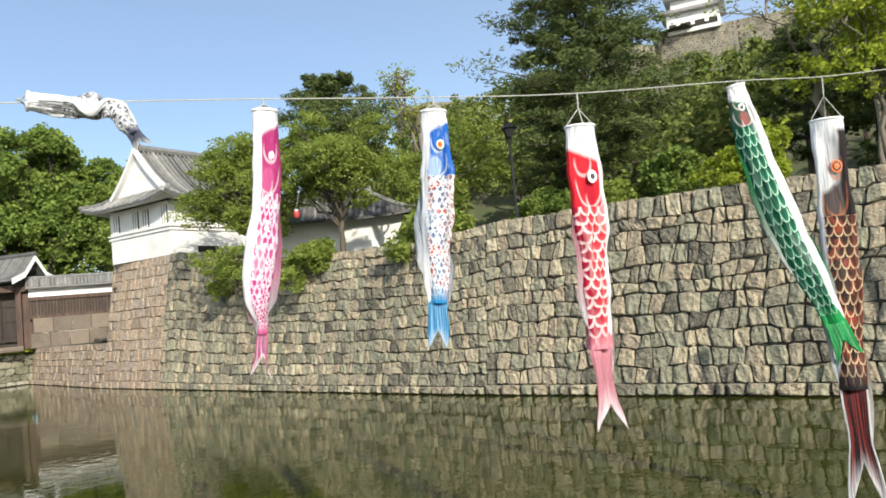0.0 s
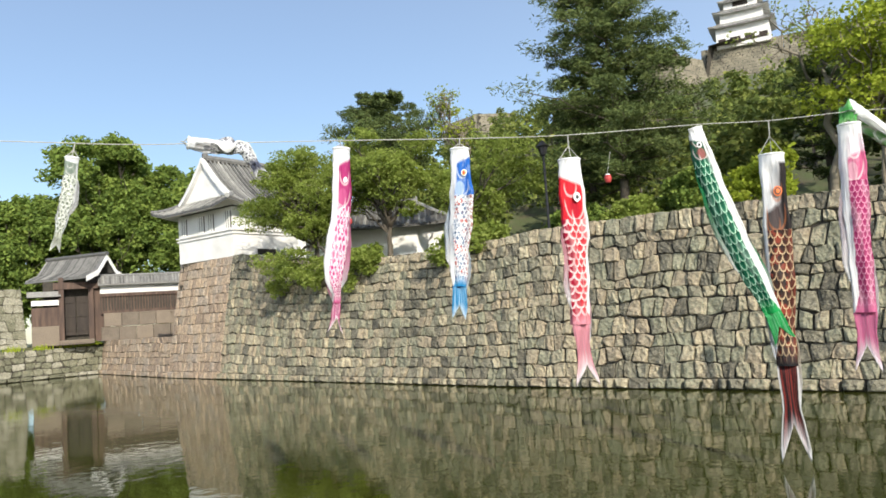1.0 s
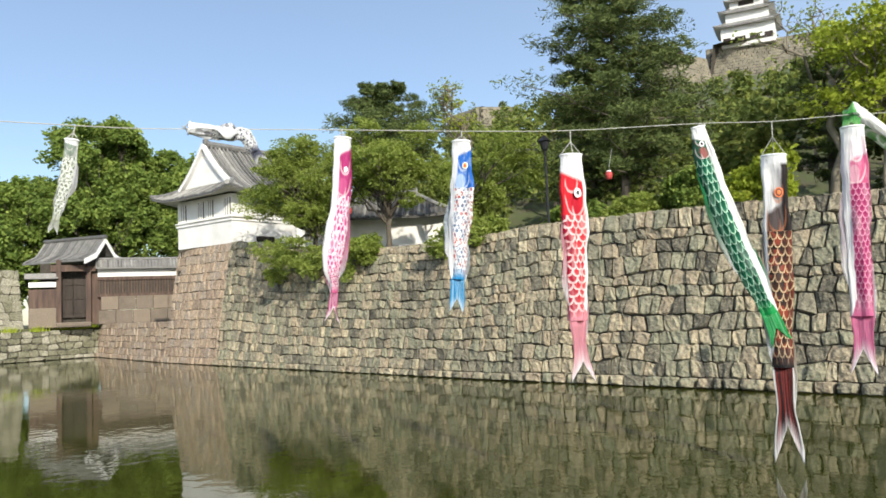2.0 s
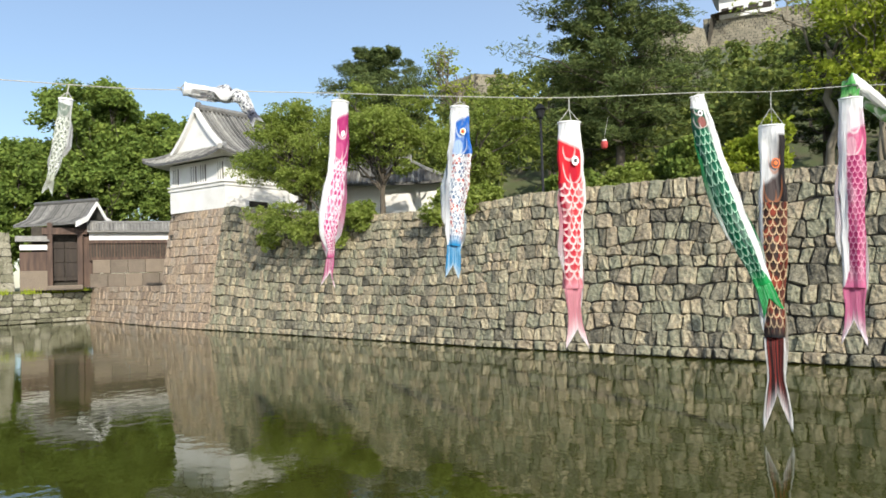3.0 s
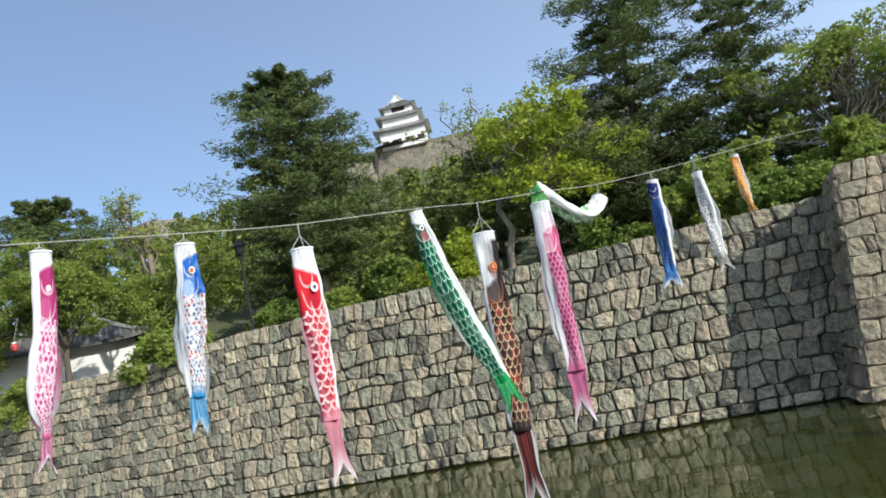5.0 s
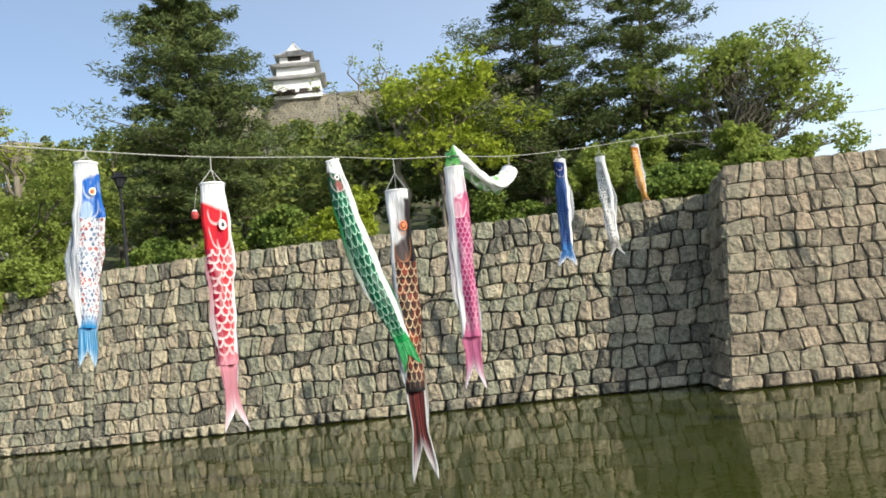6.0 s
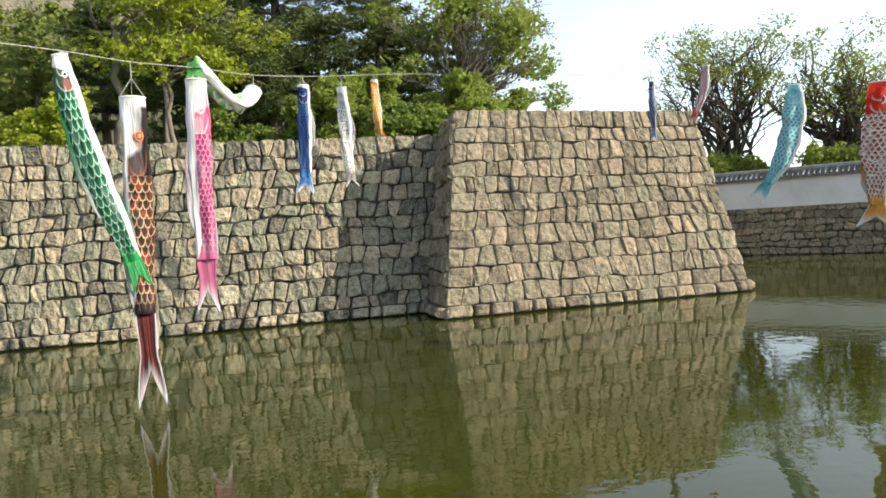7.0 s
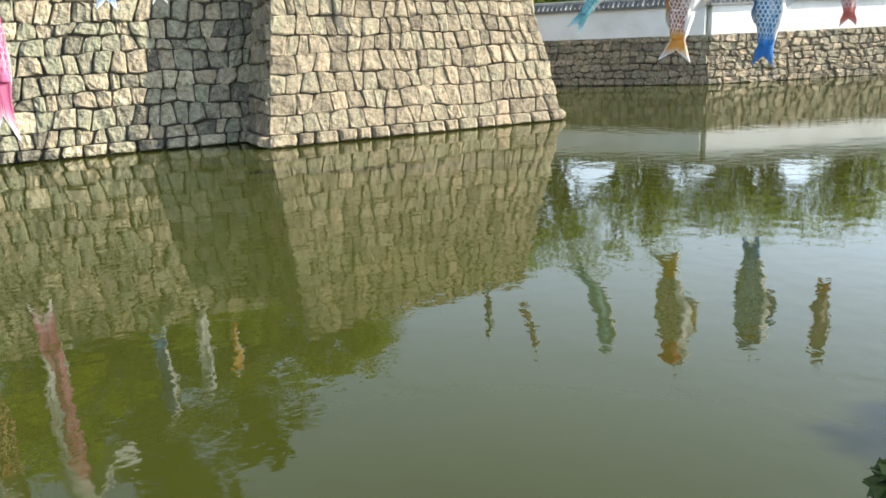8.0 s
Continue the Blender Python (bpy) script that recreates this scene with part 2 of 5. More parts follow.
SKYLINE = [(-60, 0.0), (-8, 0.10), (0, 0.20), (8, 0.25), (14, 0.272), (20, 0.268), (26, 0.268), (30, 0.275), (34, 0.27), (40, 0.25), (45, 0.19), (50, 0.11), (60, 0.03), (90, 0.0)]


def sky_limit(x, y):
    """How high the hill may stand there, from its outline against the sky."""
    return 3.8 + lerp_table(math.degrees(math.atan2(-x - 1, y)), SKYLINE) * math.hypot(x + 1, y)


def hill(x, y):
    d = math.hypot((x + 92) / 115, (y - 255) / 115)
    h = 82 * math.exp(-d ** 2.2 * 0.85)
    d2 = math.hypot((x + 60) / 90, (y - 150) / 70)
    h += 14 * math.exp(-d2 * d2)
    return min(h, max(0.0, sky_limit(x, y) - 10.0))


def land(x, y):
    wy = lerp_table(x, WALL_Y)
    back = y - wy
    if x < -87.15:
        return 3.4
    if y < 1.15:
        return 2.1 + 0.05 * noise.noise((x * 0.5, y * 0.5, 0))
    inside = back > 1.75 and x < 13.2 or (3.55 < x < 13.2 and y > 29.85)
    if x < -62 and back <= 1.75 + 6:
        inside = False
    if not inside:
        return -1.6
    t = min(1.0, max(0.0, (y - 44) / 40))
    top = lerp_table(x, TOP_Z) - 0.25
    if x < -62:
        top = 4.2
    return top + 0.25 * noise.noise((x * 0.2, y * 0.2, 1.0)) + hill(x, y) * t * t * (3 - 2 * t)


gx = [-3000, -1200, -500, -300] + list(np.linspace(-230, -95, 18)) + [-87.2, -87.1] + list(np.linspace(-84, 3.5, 46)) + [3.6, 5, 8, 11, 13.1, 13.25, 16, 22, 30, 50, 90, 150, 300, 600, 1200, 3000]
gy = [-3000, -1000, -300, -100, -40, -15, -6, -2, 0, 1.1, 1.2, 6, 15, 25, 29.8, 29.9]
gb = [0.5, 1.7, 1.8, 3, 5, 7.7, 7.8, 9, 11, 13, 16, 20, 25, 30, 36, 43, 51, 60, 70, 82, 95, 110, 126, 143, 161, 180, 200, 222, 245, 270, 300, 400, 700, 1500, 3000]
gv, gf = [], []
cols = len(gy) + len(gb)
for x in gx:
    for y in gy:
        gv.append((x, y, land(x, y)))
    for q in gb:
        y = lerp_table(x, WALL_Y) + q
        gv.append((x, y, land(x, y)))
for i in range(len(gx) - 1):
    for j in range(cols - 1):
        a = i * cols + j
        gf.append((a, a + cols, a + cols + 1, a + 1))
ground = piece("ground", gv, gf, EARTH)
tagged(ground, "grassy earth bank and wooded castle hill", "ground", kind="structure")

bm = bmesh.new()
bmesh.ops.create_grid(bm, x_segments=8, y_segments=8, size=1, matrix=Matrix.Translation((20, 60, 0)) @ Matrix.Diagonal((110, 62, 1, 1)))
water = part("water", bm, water_mat)
tagged(water, "still murky green moat water", "water", kind="structure")

# ---- stone walls ----
def stone_wall(name, label, bl, br, tl, tr, material, size=(0.8, 0.58), seed=1, near=0, footing=True, top=None, rough=0.12, thick=1.6, cap=True, quoins=False, wob=0.8, gap=1.0, upright=1.0):
    """A battered dry-stone wall over the patch with these four corners, stone by stone. near: how many stones at its right end are parts."""
    rnd = random.Random(seed)
    bl, br, tl, tr = (Vector(p) for p in (bl, br, tl, tr))
    length, height = (br - bl).length, ((tl - bl).length + (tr - br).length) / 2
    out = (br - bl).cross(tl - bl).normalized()
    def at(u, v, d=0.0):
        lo, hi = bl.lerp(br, u), tl.lerp(tr, u)
        p = lo.lerp(hi, v)
        if top:
            z = lerp_table(p.x, top)
            p = lo.lerp(Vector((hi.x, hi.y, z)), v)
        return p + out * d
    holder = thing(name, bl, label, "stone wall", kind="structure")
    ncol = max(2, int(length / 2))
    vs, fs = [], []
    for i in range(ncol + 1):
        for v, d in ((-0.12, -0.06), (0.985, -0.06), (0.985, -thick), (-0.12, -thick)):
            vs.append(at(i / ncol, v, d))
    for i in range(ncol):
        for k in range(4):
            fs.append((i * 4 + k, i * 4 + 4 + k, i * 4 + 4 + (k + 1) % 4, i * 4 + (k + 1) % 4))
    fs += [(0, 1, 2, 3), (ncol * 4 + 3, ncol * 4 + 2, ncol * 4 + 1, ncol * 4)]
    piece("core", vs, fs, GAP, holder)
    courses = max(2, round(height / size[1]))
    edges = [0.0]
    for k in range(courses):
        edges.append(edges[-1] + (0.66 if footing and k == 0 else rnd.uniform(0.85, 1.15)))
    edges = [e / edges[-1] for e in edges]
    ph = rnd.uniform(0, 50)
    def course_v(k, u):
        if k == 0 or (k == courses and cap):
            return edges[k]
        if footing and k == 1:
            return edges[k]
        return edges[k] + (noise.noise((u * length * 0.33 + ph, k * 0.9, ph)) * 0.34 + noise.noise((u * length * 1.05 / size[0] + ph, k * 3.1, ph)) * 0.40) * wob * size[1] / height
    stones = []
    for k in range(courses):
        u, cuts = 0.0, [0.0]
        while u < 1:
            w = size[0] * (rnd.choice((0.68, 0.8, 0.92, 1.0, 1.1, 1.3)) + rnd.uniform(-0.08, 0.08)) / length
            if footing and k == 0:
                w *= 1.25
            if quoins and u == 0:
                w = size[0] * (1.75, 1.05)[k % 2] / length
            u += w
            cuts.append(u)
        cuts[-1] = 1.0
        if cuts[-1] - cuts[-2] < 0.4 * size[0] / length:
            cuts.pop(-2)
        lean = [(0 if i in (0, len(cuts) - 1) else rnd.uniform(-0.17, 0.17) * size[0] / length) for i in range(len(cuts))]
        if footing and k == 0:
            lean = [q * 0.3 for q in lean]
        for i in range(len(cuts) - 1):
            a0, a1, b0, b1 = cuts[i] - lean[i], cuts[i] + lean[i], cuts[i + 1] - lean[i + 1], cuts[i + 1] + lean[i + 1]
            quad = [(a0, course_v(k, a0)), (b0, course_v(k + 1 - 1, b0)), (b1, course_v(k + 1, b1)), (a1, course_v(k + 1, a1))]
            joint = rnd.choice((0.003, 0.004, 0.006, 0.010, 0.018)) * gap
            ring = []
            cu, cv = sum(q[0] for q in quad) / 4, sum(q[1] for q in quad) / 4
            for j in range(4):
                p, q = quad[j], quad[(j + 1) % 4]
                ring.append((p[0], p[1], rnd.uniform(1 - 0.24 * wob, 0.985)))
                f = rnd.uniform(0.35, 0.65)
                ring.append((p[0] * (1 - f) + q[0] * f, p[1] * (1 - f) + q[1] * f, rnd.uniform(0.97, 1.06)))
            bulge = rnd.uniform(0.01, 0.15) * (rough / 0.12) + (0.20 if footing and k == 0 else 0)
            tu, tv = rnd.uniform(-0.15, 0.15) * rough / 0.12, rnd.uniform(-0.15, 0.15) * rough / 0.12
            sv = []
            su, svv = (b0 - a0) * length, size[1]
            for lvl, (shrink, dep) in enumerate(((0.0, -0.3), (0.0, -0.02), (0.03, 0.8), (0.11, 1.0))):
                for (pu, pv, rr) in ring:
                    du, dv = (pu - cu) * length, (pv - cv) * height
                    dist = max(0.05, math.hypot(du, dv))
                    rr = rr if lvl else 1.0
                    su_ = max(0.25, rr - (joint + shrink) * upright / dist)
                    sv_ = max(0.25, rr - (joint + shrink) / upright / dist)
                    d = dep if lvl == 0 else dep * bulge + tu * du * 0.6 + tv * dv * 0.6 + (rnd.uniform(-0.045, 0.045) * rough / 0.12 if lvl > 1 else 0)
                    sv.append(at(cu + du * su_ / length, cv + dv * sv_ / height, d))
            sf = []
            for lvl in range(3):
                for j in range(8):
                    sf.append((lvl * 8 + j, lvl * 8 + (j + 1) % 8, lvl * 8 + 8 + (j + 1) % 8, lvl * 8 + 8 + j))
            sf.append(tuple(range(24, 32)))
            stones.append((cu, sv, sf))
    stones.sort(key=lambda s: -s[0])
    for cu, sv, sf in stones[:near]:
        piece("stone", sv, sf, material, holder)
    rest = stones[near:]
    if rest:
        ob = piece("stones", *join([(s[1], s[2]) for s in rest]), material, holder)
        ob["kind"] = "stuff"
    return holder


B = 0.14
stone_wall("wall_main_east", "tan rough-cut stone moat wall with footing ledge", (-24, 30.6, 0), (2.05, 30.85, 0), (-24, 30.6 + B * 7.75, 7.75), (3.3, 30.85 + B * 7.4, 7.3), STONE, seed=3, near=300, top=TOP_Z, size=(0.60, 0.64), wob=0.8, gap=1.5, upright=1.7)
stone_wall("wall_main_west", "tan stone moat wall shaded by overhanging trees", (-55.2, 32.5, 0), (-24, 30.6, 0), (-54.6, 32.5 + B * 9.7, 9.7), (-24, 30.6 + B * 7.75, 7.75), STONE, seed=5, near=120, top=TOP_Z, size=(0.64, 0.62), wob=0.65, gap=1.4, upright=1.6)
stone_wall("wall_tower_base", "brown stone tower base of squared blocks", (-64.6, 33.1, 0), (-55.2, 32.5, 0), (-62.8, 33.7, 9.8), (-54.6, 33.86, 9.75), STONE_WARM, seed=7, near=150, size=(0.85, 0.75), rough=0.08, wob=0.3, gap=1.8, upright=1.8)
stone_wall("wall_tower_side", "stone side of the tower base", (-64.6, 46, 0), (-64.6, 33.1, 0), (-62.8, 46, 9.8), (-62.8, 33.7, 9.8), STONE_WARM, seed=8)
stone_wall("wall_gate_front", "low stone wall below the gate fence", (-86.0, 36.2, 0), (-64.6, 33.1, 0), (-85.7, 36.6, 3.6), (-64.2, 33.5, 3.6), STONE_WARM, seed=9, near=60, size=(1.15, 0.66), rough=0.08, thick=9, wob=0.4, gap=1.8, upright=1.7)
stone_wall("wall_bridge", "pale stone bank below the gate", (-85.6, 8, 0), (-86.0, 36.4, 0), (-86.0, 8, 3.3), (-86.4, 36.8, 3.1), MOSSY, seed=11, near=60, size=(1.0, 0.6), rough=0.12, thick=2.2, wob=1.0, gap=2.0)
stone_wall("wall_bastion_front", "sunlit stone bastion front with squared corner blocks", (2.27, 28.1, 0), (14.96, 28.3, 0), (3.43, 29.3, 7.95), (13.4, 29.4, 7.5), STONE_GREY, seed=13, near=300, size=(0.62, 0.64), quoins=True, wob=0.5, rough=0.065, gap=1.0, upright=1.25)
stone_wall("wall_bastion_side", "shaded stone side of the bastion", (2.05, 30.95, 0), (2.27, 28.1, 0), (3.3, 32.2, 7.6), (3.43, 29.3, 7.95), STONE_GREY, seed=15, near=60, size=(0.66, 0.66))
stone_wall("wall_bastion_east", "far stone side of the bastion", (14.96, 28.3, 0), (15.0, 80, 0), (13.4, 29.4, 7.5), (13.4, 80, 7.5), STONE_GREY, seed=17, size=(0.9, 0.62))
stone_wall("wall_far_shaded", "low shaded stone wall of small rubble across the moat", (19.5, 53.2, 0), (31.5, 38.0, 0), (20.0, 53.6, 3.0), (31.9, 38.4, 3.0), STONE_GREY, seed=19, near=150, size=(0.62, 0.46), footing=False)
stone_wall("wall_far_sunlit", "low sunlit stone wall of small rubble across the moat", (31.5, 38.0, 0), (64, 30, 0), (31.9, 38.4, 3.0), (64.2, 30.4, 3.0), STONE_GREY, seed=21, near=0, size=(0.62, 0.46), footing=False)

# higher ground behind the far wall
piece_ground = piece("ground", [(20.4, 54, 2.7), (32.3, 38.8, 2.7), (64.5, 30.9, 2.7), (400, -30, 2.7), (400, 400, 2.7), (20.4, 400, 2.7), (20.4, 54, -1), (20.4, 400, -1)], [(0, 1, 2, 3, 4, 5), (0, 5, 7, 6)], EARTH)
tagged(piece_ground, "raised earth terrace behind the far wall", "ground", kind="structure")

# ---- buildings ----
def boxes(name, parent, M, items, material, label="", bevel=0.0):
    bm = bmesh.new()
    for c, s in items:
        box(bm, c, s, M, bevel)
    return part(name, bm, material, parent, label)


def eave_lift(d, e, w, over):
    k = max(0.0, 1 - min(e, w - e) / (w * 0.28))
    return 0.30 * over * k * k * max(0.0, 1 - d / (over * 1.6))


def tiled_roof(parent, M, w, dep, z, rise_rate, over, gable_back=None, gable_front=True, spacing=0.3, rib=0.075, curve=0.045, ridge=0.22, under=None):
    """A tiled roof over a w by dep body: eaves all round, ridge along depth; with gable_back a gable stands that far in from the front eave, else hipped."""
    W, D = w + 2 * over, dep + 2 * over
    def h(d):
        return rise_rate * d + curve * d * d
    def height(e, s):
        side = min(e, W - e)
        zz = h(side)
        ends = []
        if gable_back is None:
            ends = [s, D - s]
        else:
            if s < gable_back:
                ends.append(s)
            if D - s < gable_back:
                ends.append(D - s)
        for q in ends:
            zz = min(zz, h(q))
        q = min(side, s, D - s)
        return z + zz + eave_lift(q, e if min(s, D - s) < side else s, W if min(s, D - s) < side else D, over)
    def P(e, s, up=0.0):
        return M @ Vector((e - over, s - over, height(e, s) + up))
    ne, ns = max(8, int(W / 0.45)), max(8, int(D / 0.45))
    es = [W * i / ne for i in range(ne + 1)]
    ss = [D * i / ns for i in range(ns + 1)]
    if gable_back is not None:
        ss = sorted([q for q in ss if abs(q - gable_back) > 0.15 and abs(q - D + gable_back) > 0.15] + [gable_back - 0.001, gable_back + 0.001, D - gable_back - 0.001, D - gable_back + 0.001])
    vs, fs = [], []
    for s in ss:
        for e in es:
            vs.append(P(e, s))
    k = len(es)
    for j in range(len(ss) - 1):
        for i in range(len(es) - 1):
            a = j * k + i
            fs.append((a, a + 1, a + k + 1, a + k))
    piece("roof_surface", vs, fs, TILE, parent)
    # soffit and fascia
    rim = []
    outline = [(e, 0) for e in es] + [(W, s) for s in ss[1:]] + [(e, D) for e in reversed(es[:-1])] + [(0, s) for s in reversed(ss[1:-1])]
    vs, fs = [], []
    for e, s in outline:
        ce, cs = min(max(e, over), W - over), min(max(s, over), D - over)
        vs += [P(e, s, 0.02), P(e, s, -0.16), M @ Vector((ce - over, cs - over, z + 0.12))]
    m = len(outline)
    for i in range(m):
        a, c = 3 * i, 3 * ((i + 1) % m)
        fs.append((a + 1, a + 2, c + 2, c + 1))
        rim.append((a, a + 1, c + 1, c))
    piece("soffit", vs, fs, under or PLASTER, parent)
    piece("fascia", vs, rim, TILE, parent)
    # rows of round tiles down the slopes
    s = spacing / 2
    while s < D:
        for flip in (0, 1):
            lim = W / 2
            if gable_back is None or s < gable_back or D - s < gable_back:
                lim = min(lim, s, D - s)
            if lim > 0.3:
                pts = [P((q if not flip else W - q), s, 0.03) for q in np.linspace(0.0, lim, 7)]
                piece("tile_rib", *tube_data(pts, [rib] * 7, 5), TILE, parent)
        s += spacing
    e = spacing / 2
    while e < W:
        for flip in (0, 1):
            lim = min(e, W - e, gable_back if gable_back is not None else D / 2)
            if lim > 0.3:
                pts = [P(e, (q if not flip else D - q), 0.03) for q in np.linspace(0.0, lim - 0.02, 5)]
                piece("tile_rib", *tube_data(pts, [rib] * 5, 5), TILE, parent)
        e += spacing
    # ridges
    g = gable_back if gable_back is not None else W / 2
    pts = [P(W / 2, q, 0.12) for q in np.linspace(g + 0.02, D - g - 0.02, 6)] if D > 2 * g else []
    if pts:
        piece("ridge", *tube_data(pts, [ridge] * 6, 8), TILE, parent)
        for q in (pts[0], pts[-1]):
            bm = bmesh.new()
            box(bm, q + Vector((0, 0, 0.16)), (ridge * 1.8, ridge * 1.4, ridge * 2.0), None, ridge * 0.4)
            part("ridge_end_tile", bm, TILE, parent)
    for fe in (0, 1):
        for fs_ in (0, 1):
            lim = g if gable_back is not None else min(W, D) / 2
            pts = []
            for q in np.linspace(0.0, lim - 0.01, 6):
                pts.append(P(W - q if fe else q, D - q if fs_ else q, 0.08))
            piece("hip_ridge", *tube_data(pts, [ridge * 0.7] * 6, 6), TILE, parent)
    if gable_back is not None:
        for fs_ in (0, 1):
            sg = D - gable_back if fs_ else gable_back
            sgn = -1 if not fs_ else 1
            base = h(gable_back)
            prof = [(e, h(min(e, W - e))) for e in np.linspace(gable_back, W - gable_back, 15)]
            vs = [M @ Vector((e - over, sg - over + sgn * 0.06, z + zz - 0.02)) for e, zz in prof]
            vs += [M @ Vector((gable_back - over, sg - over + sgn * 0.06, z + base - 0.2)), M @ Vector((W - gable_back - over, sg - over + sgn * 0.06, z + base - 0.2))]
            piece("gable", vs, [tuple(range(15)) + (16, 15)], PLASTER, parent, "white plastered gable")
            for half in (0, 1):
                seq = prof[:8] if not half else prof[7:]
                vs, fs = [], []
                for e, zz in seq:
                    for dz, dy in ((0.10, 0.0), (-0.30, 0.0), (-0.30, 0.4), (0.10, 0.4)):
                        vs.append(M @ Vector((e - over, sg - over + sgn * 0.42 - sgn * dy, z + zz + dz)))
                for i in range(len(seq) - 1):
                    for q in range(4):
                        fs.append((i * 4 + q, i * 4 + (q + 1) % 4, i * 4 + 4 + (q + 1) % 4, i * 4 + 4 + q))
                fs += [(0, 1, 2, 3), tuple(len(vs) - 4 + q for q in (3, 2, 1, 0))]
                piece("bargeboard", vs, fs, PLASTER, parent, "white bargeboard")


# corner tower on its stone base: x runs along the moat front towards the gate
TW = Matrix.Translation((-54.75, 34.05, 9.75)) @ Matrix(((-0.9955, -0.095, 0, 0), (-0.095, 0.9955, 0, 0), (0, 0, 1, 0), (0, 0, 0, 1)))
tower = thing("corner_tower", (-57.3, 37, 9.7), "white plastered castle tower with grey tiled hip-and-gable roof", "tower")
tw_w, tw_d, tw_h = 7.5, 12.0, 4.1
boxes("wall", tower, TW, [((tw_w / 2, tw_d / 2, tw_h / 2), (tw_w, tw_d, tw_h))], PLASTER)
boxes("lower_band", tower, TW, [((tw_w / 2, -0.05, 1.95), (tw_w + 0.24, 0.12, 0.16)), ((-0.05, tw_d / 2, 1.95), (0.12, tw_d, 0.16)), ((tw_w / 2, -0.09, 2.2), (tw_w + 0.3, 0.2, 0.10)), ((-0.09, tw_d / 2, 2.2), (0.2, tw_d, 0.10))], PLASTER)
for x in (0.6, 2.9, 4.2, 6.7):
    # shallow box on the solid wall; the window's inner shade is its dark colour
    win = boxes("window", tower, TW, [((x, 0.02, 3.05), (0.95, 0.1, 1.45))], GAP, "dark barred window opening")
    for k in (-0.3, 0.0, 0.3):
        boxes("bar", win, TW, [((x + k, -0.05, 3.05), (0.14, 0.1, 1.45))], PLASTER, "white plastered bar")
    boxes("sill", win, TW, [((x, -0.06, 2.3), (1.1, 0.14, 0.08))], PLASTER)
for y, z0, w in ((3.2, 3.0, 1.7), (7.5, 3.0, 1.7)):
    boxes("shutter", tower, TW, [((-0.02, y, z0), (0.1, w, 1.2)), ((-0.05, y, z0 + 0.64), (0.14, w + 0.2, 0.08))], PLASTER)
# no real recess: the opening's shade is put into the dark colour
boxes("low_opening", tower, TW, [((-0.02, 3.4, 0.42), (0.1, 1.9, 0.5))], GAP, "dark low opening")
tiled_roof(tower, TW, tw_w, tw_d, tw_h, 0.40, 1.6, gable_back=1.9, spacing=0.42, rib=0.115, curve=0.085, ridge=0.30, under=PLASTER)

# plastered wall with tiled coping on the moat wall, behind the trees
def roofed_wall(name, label, a, bpt, z0, zs, zt, thick=0.7, over=0.75, rise=0.7, category="wall"):
    a, bpt = Vector((*a, 0)), Vector((*bpt, 0))
    L = (bpt - a).length
    M = Matrix.Translation((a.x, a.y, z0)) @ Matrix.Rotation(math.atan2((bpt - a).y, (bpt - a).x), 4, "Z")
    t = thing(name, (a.x, a.y, z0), label, category)
    boxes("plaster_wall", t, M, [((L / 2, 0, (zs - z0 + zt - z0) / 2), (L, thick, zt - zs))], PLASTER)
    n = max(2, int(L / 0.32))
    vs, fs = [], []
    for x in (-0.2, L + 0.2):
        for y, zz in ((-over, 0.0), (-over, 0.12), (-0.16, rise), (0.16, rise), (over, 0.12), (over, 0.0)):
            vs.append(M @ Vector((x, y, zt - z0 + zz)))
    fs = [(i, (i + 1) % 6, 6 + (i + 1) % 6, 6 + i) for i in range(6)] + [(5, 4, 3, 2, 1, 0), (6, 7, 8, 9, 10, 11)]
    piece("coping", vs, fs, TILE, t, "grey tiled coping")
    for i in range(n + 1):
        x = L * i / n
        for sg in (-1, 1):
            pts = [M @ Vector((x, sg * q, zt - z0 + zz + 0.02)) for q, zz in ((over + 0.02, 0.12), (0.15, rise))]
            piece("tile_rib", *tube_data(pts, [0.075] * 2, 5), TILE, t)
    pts = [M @ Vector((x, 0, zt - z0 + rise + 0.08)) for x in (-0.25, L / 2, L + 0.25)]
    piece("ridge", *tube_data(pts, [0.2] * 3, 8), TILE, t)
    return t, M, L


# long low storehouse between the tower and the trees, its ridge along local y
HM = Matrix.Translation((-39.6, 43.4, 7.3)) @ Matrix.Rotation(radians(132), 4, "Z")
house = thing("storehouse", (-43, 41, 7.3), "white plastered storehouse with grey tiled hipped roof behind the trees", "storehouse")
boxes("wall", house, HM, [((2.5, 5.5, 1.75), (5.0, 11.0, 3.5))], PLASTER)
boxes("plinth", house, HM, [((2.5, 5.5, 0.3), (5.16, 11.16, 0.6))], STONE_WARM)
tiled_roof(house, HM, 5.0, 11.0, 3.5, 0.50, 1.0, gable_back=None, spacing=0.42, rib=0.11, curve=0.03, ridge=0.28, under=WOOD)
roofed_wall("plaster_wall", "white plastered wall with dark tiled coping on shaded stones", (20.1, 53.9), (31.95, 38.75), 3.0, 3.0, 4.75, over=0.55, rise=0.45)
roofed_wall("plaster_wall", "sunlit white plastered wall with tiled coping on stones", (32.2, 38.75), (64.3, 30.8), 3.0, 3.0, 4.75, over=0.55, rise=0.45)

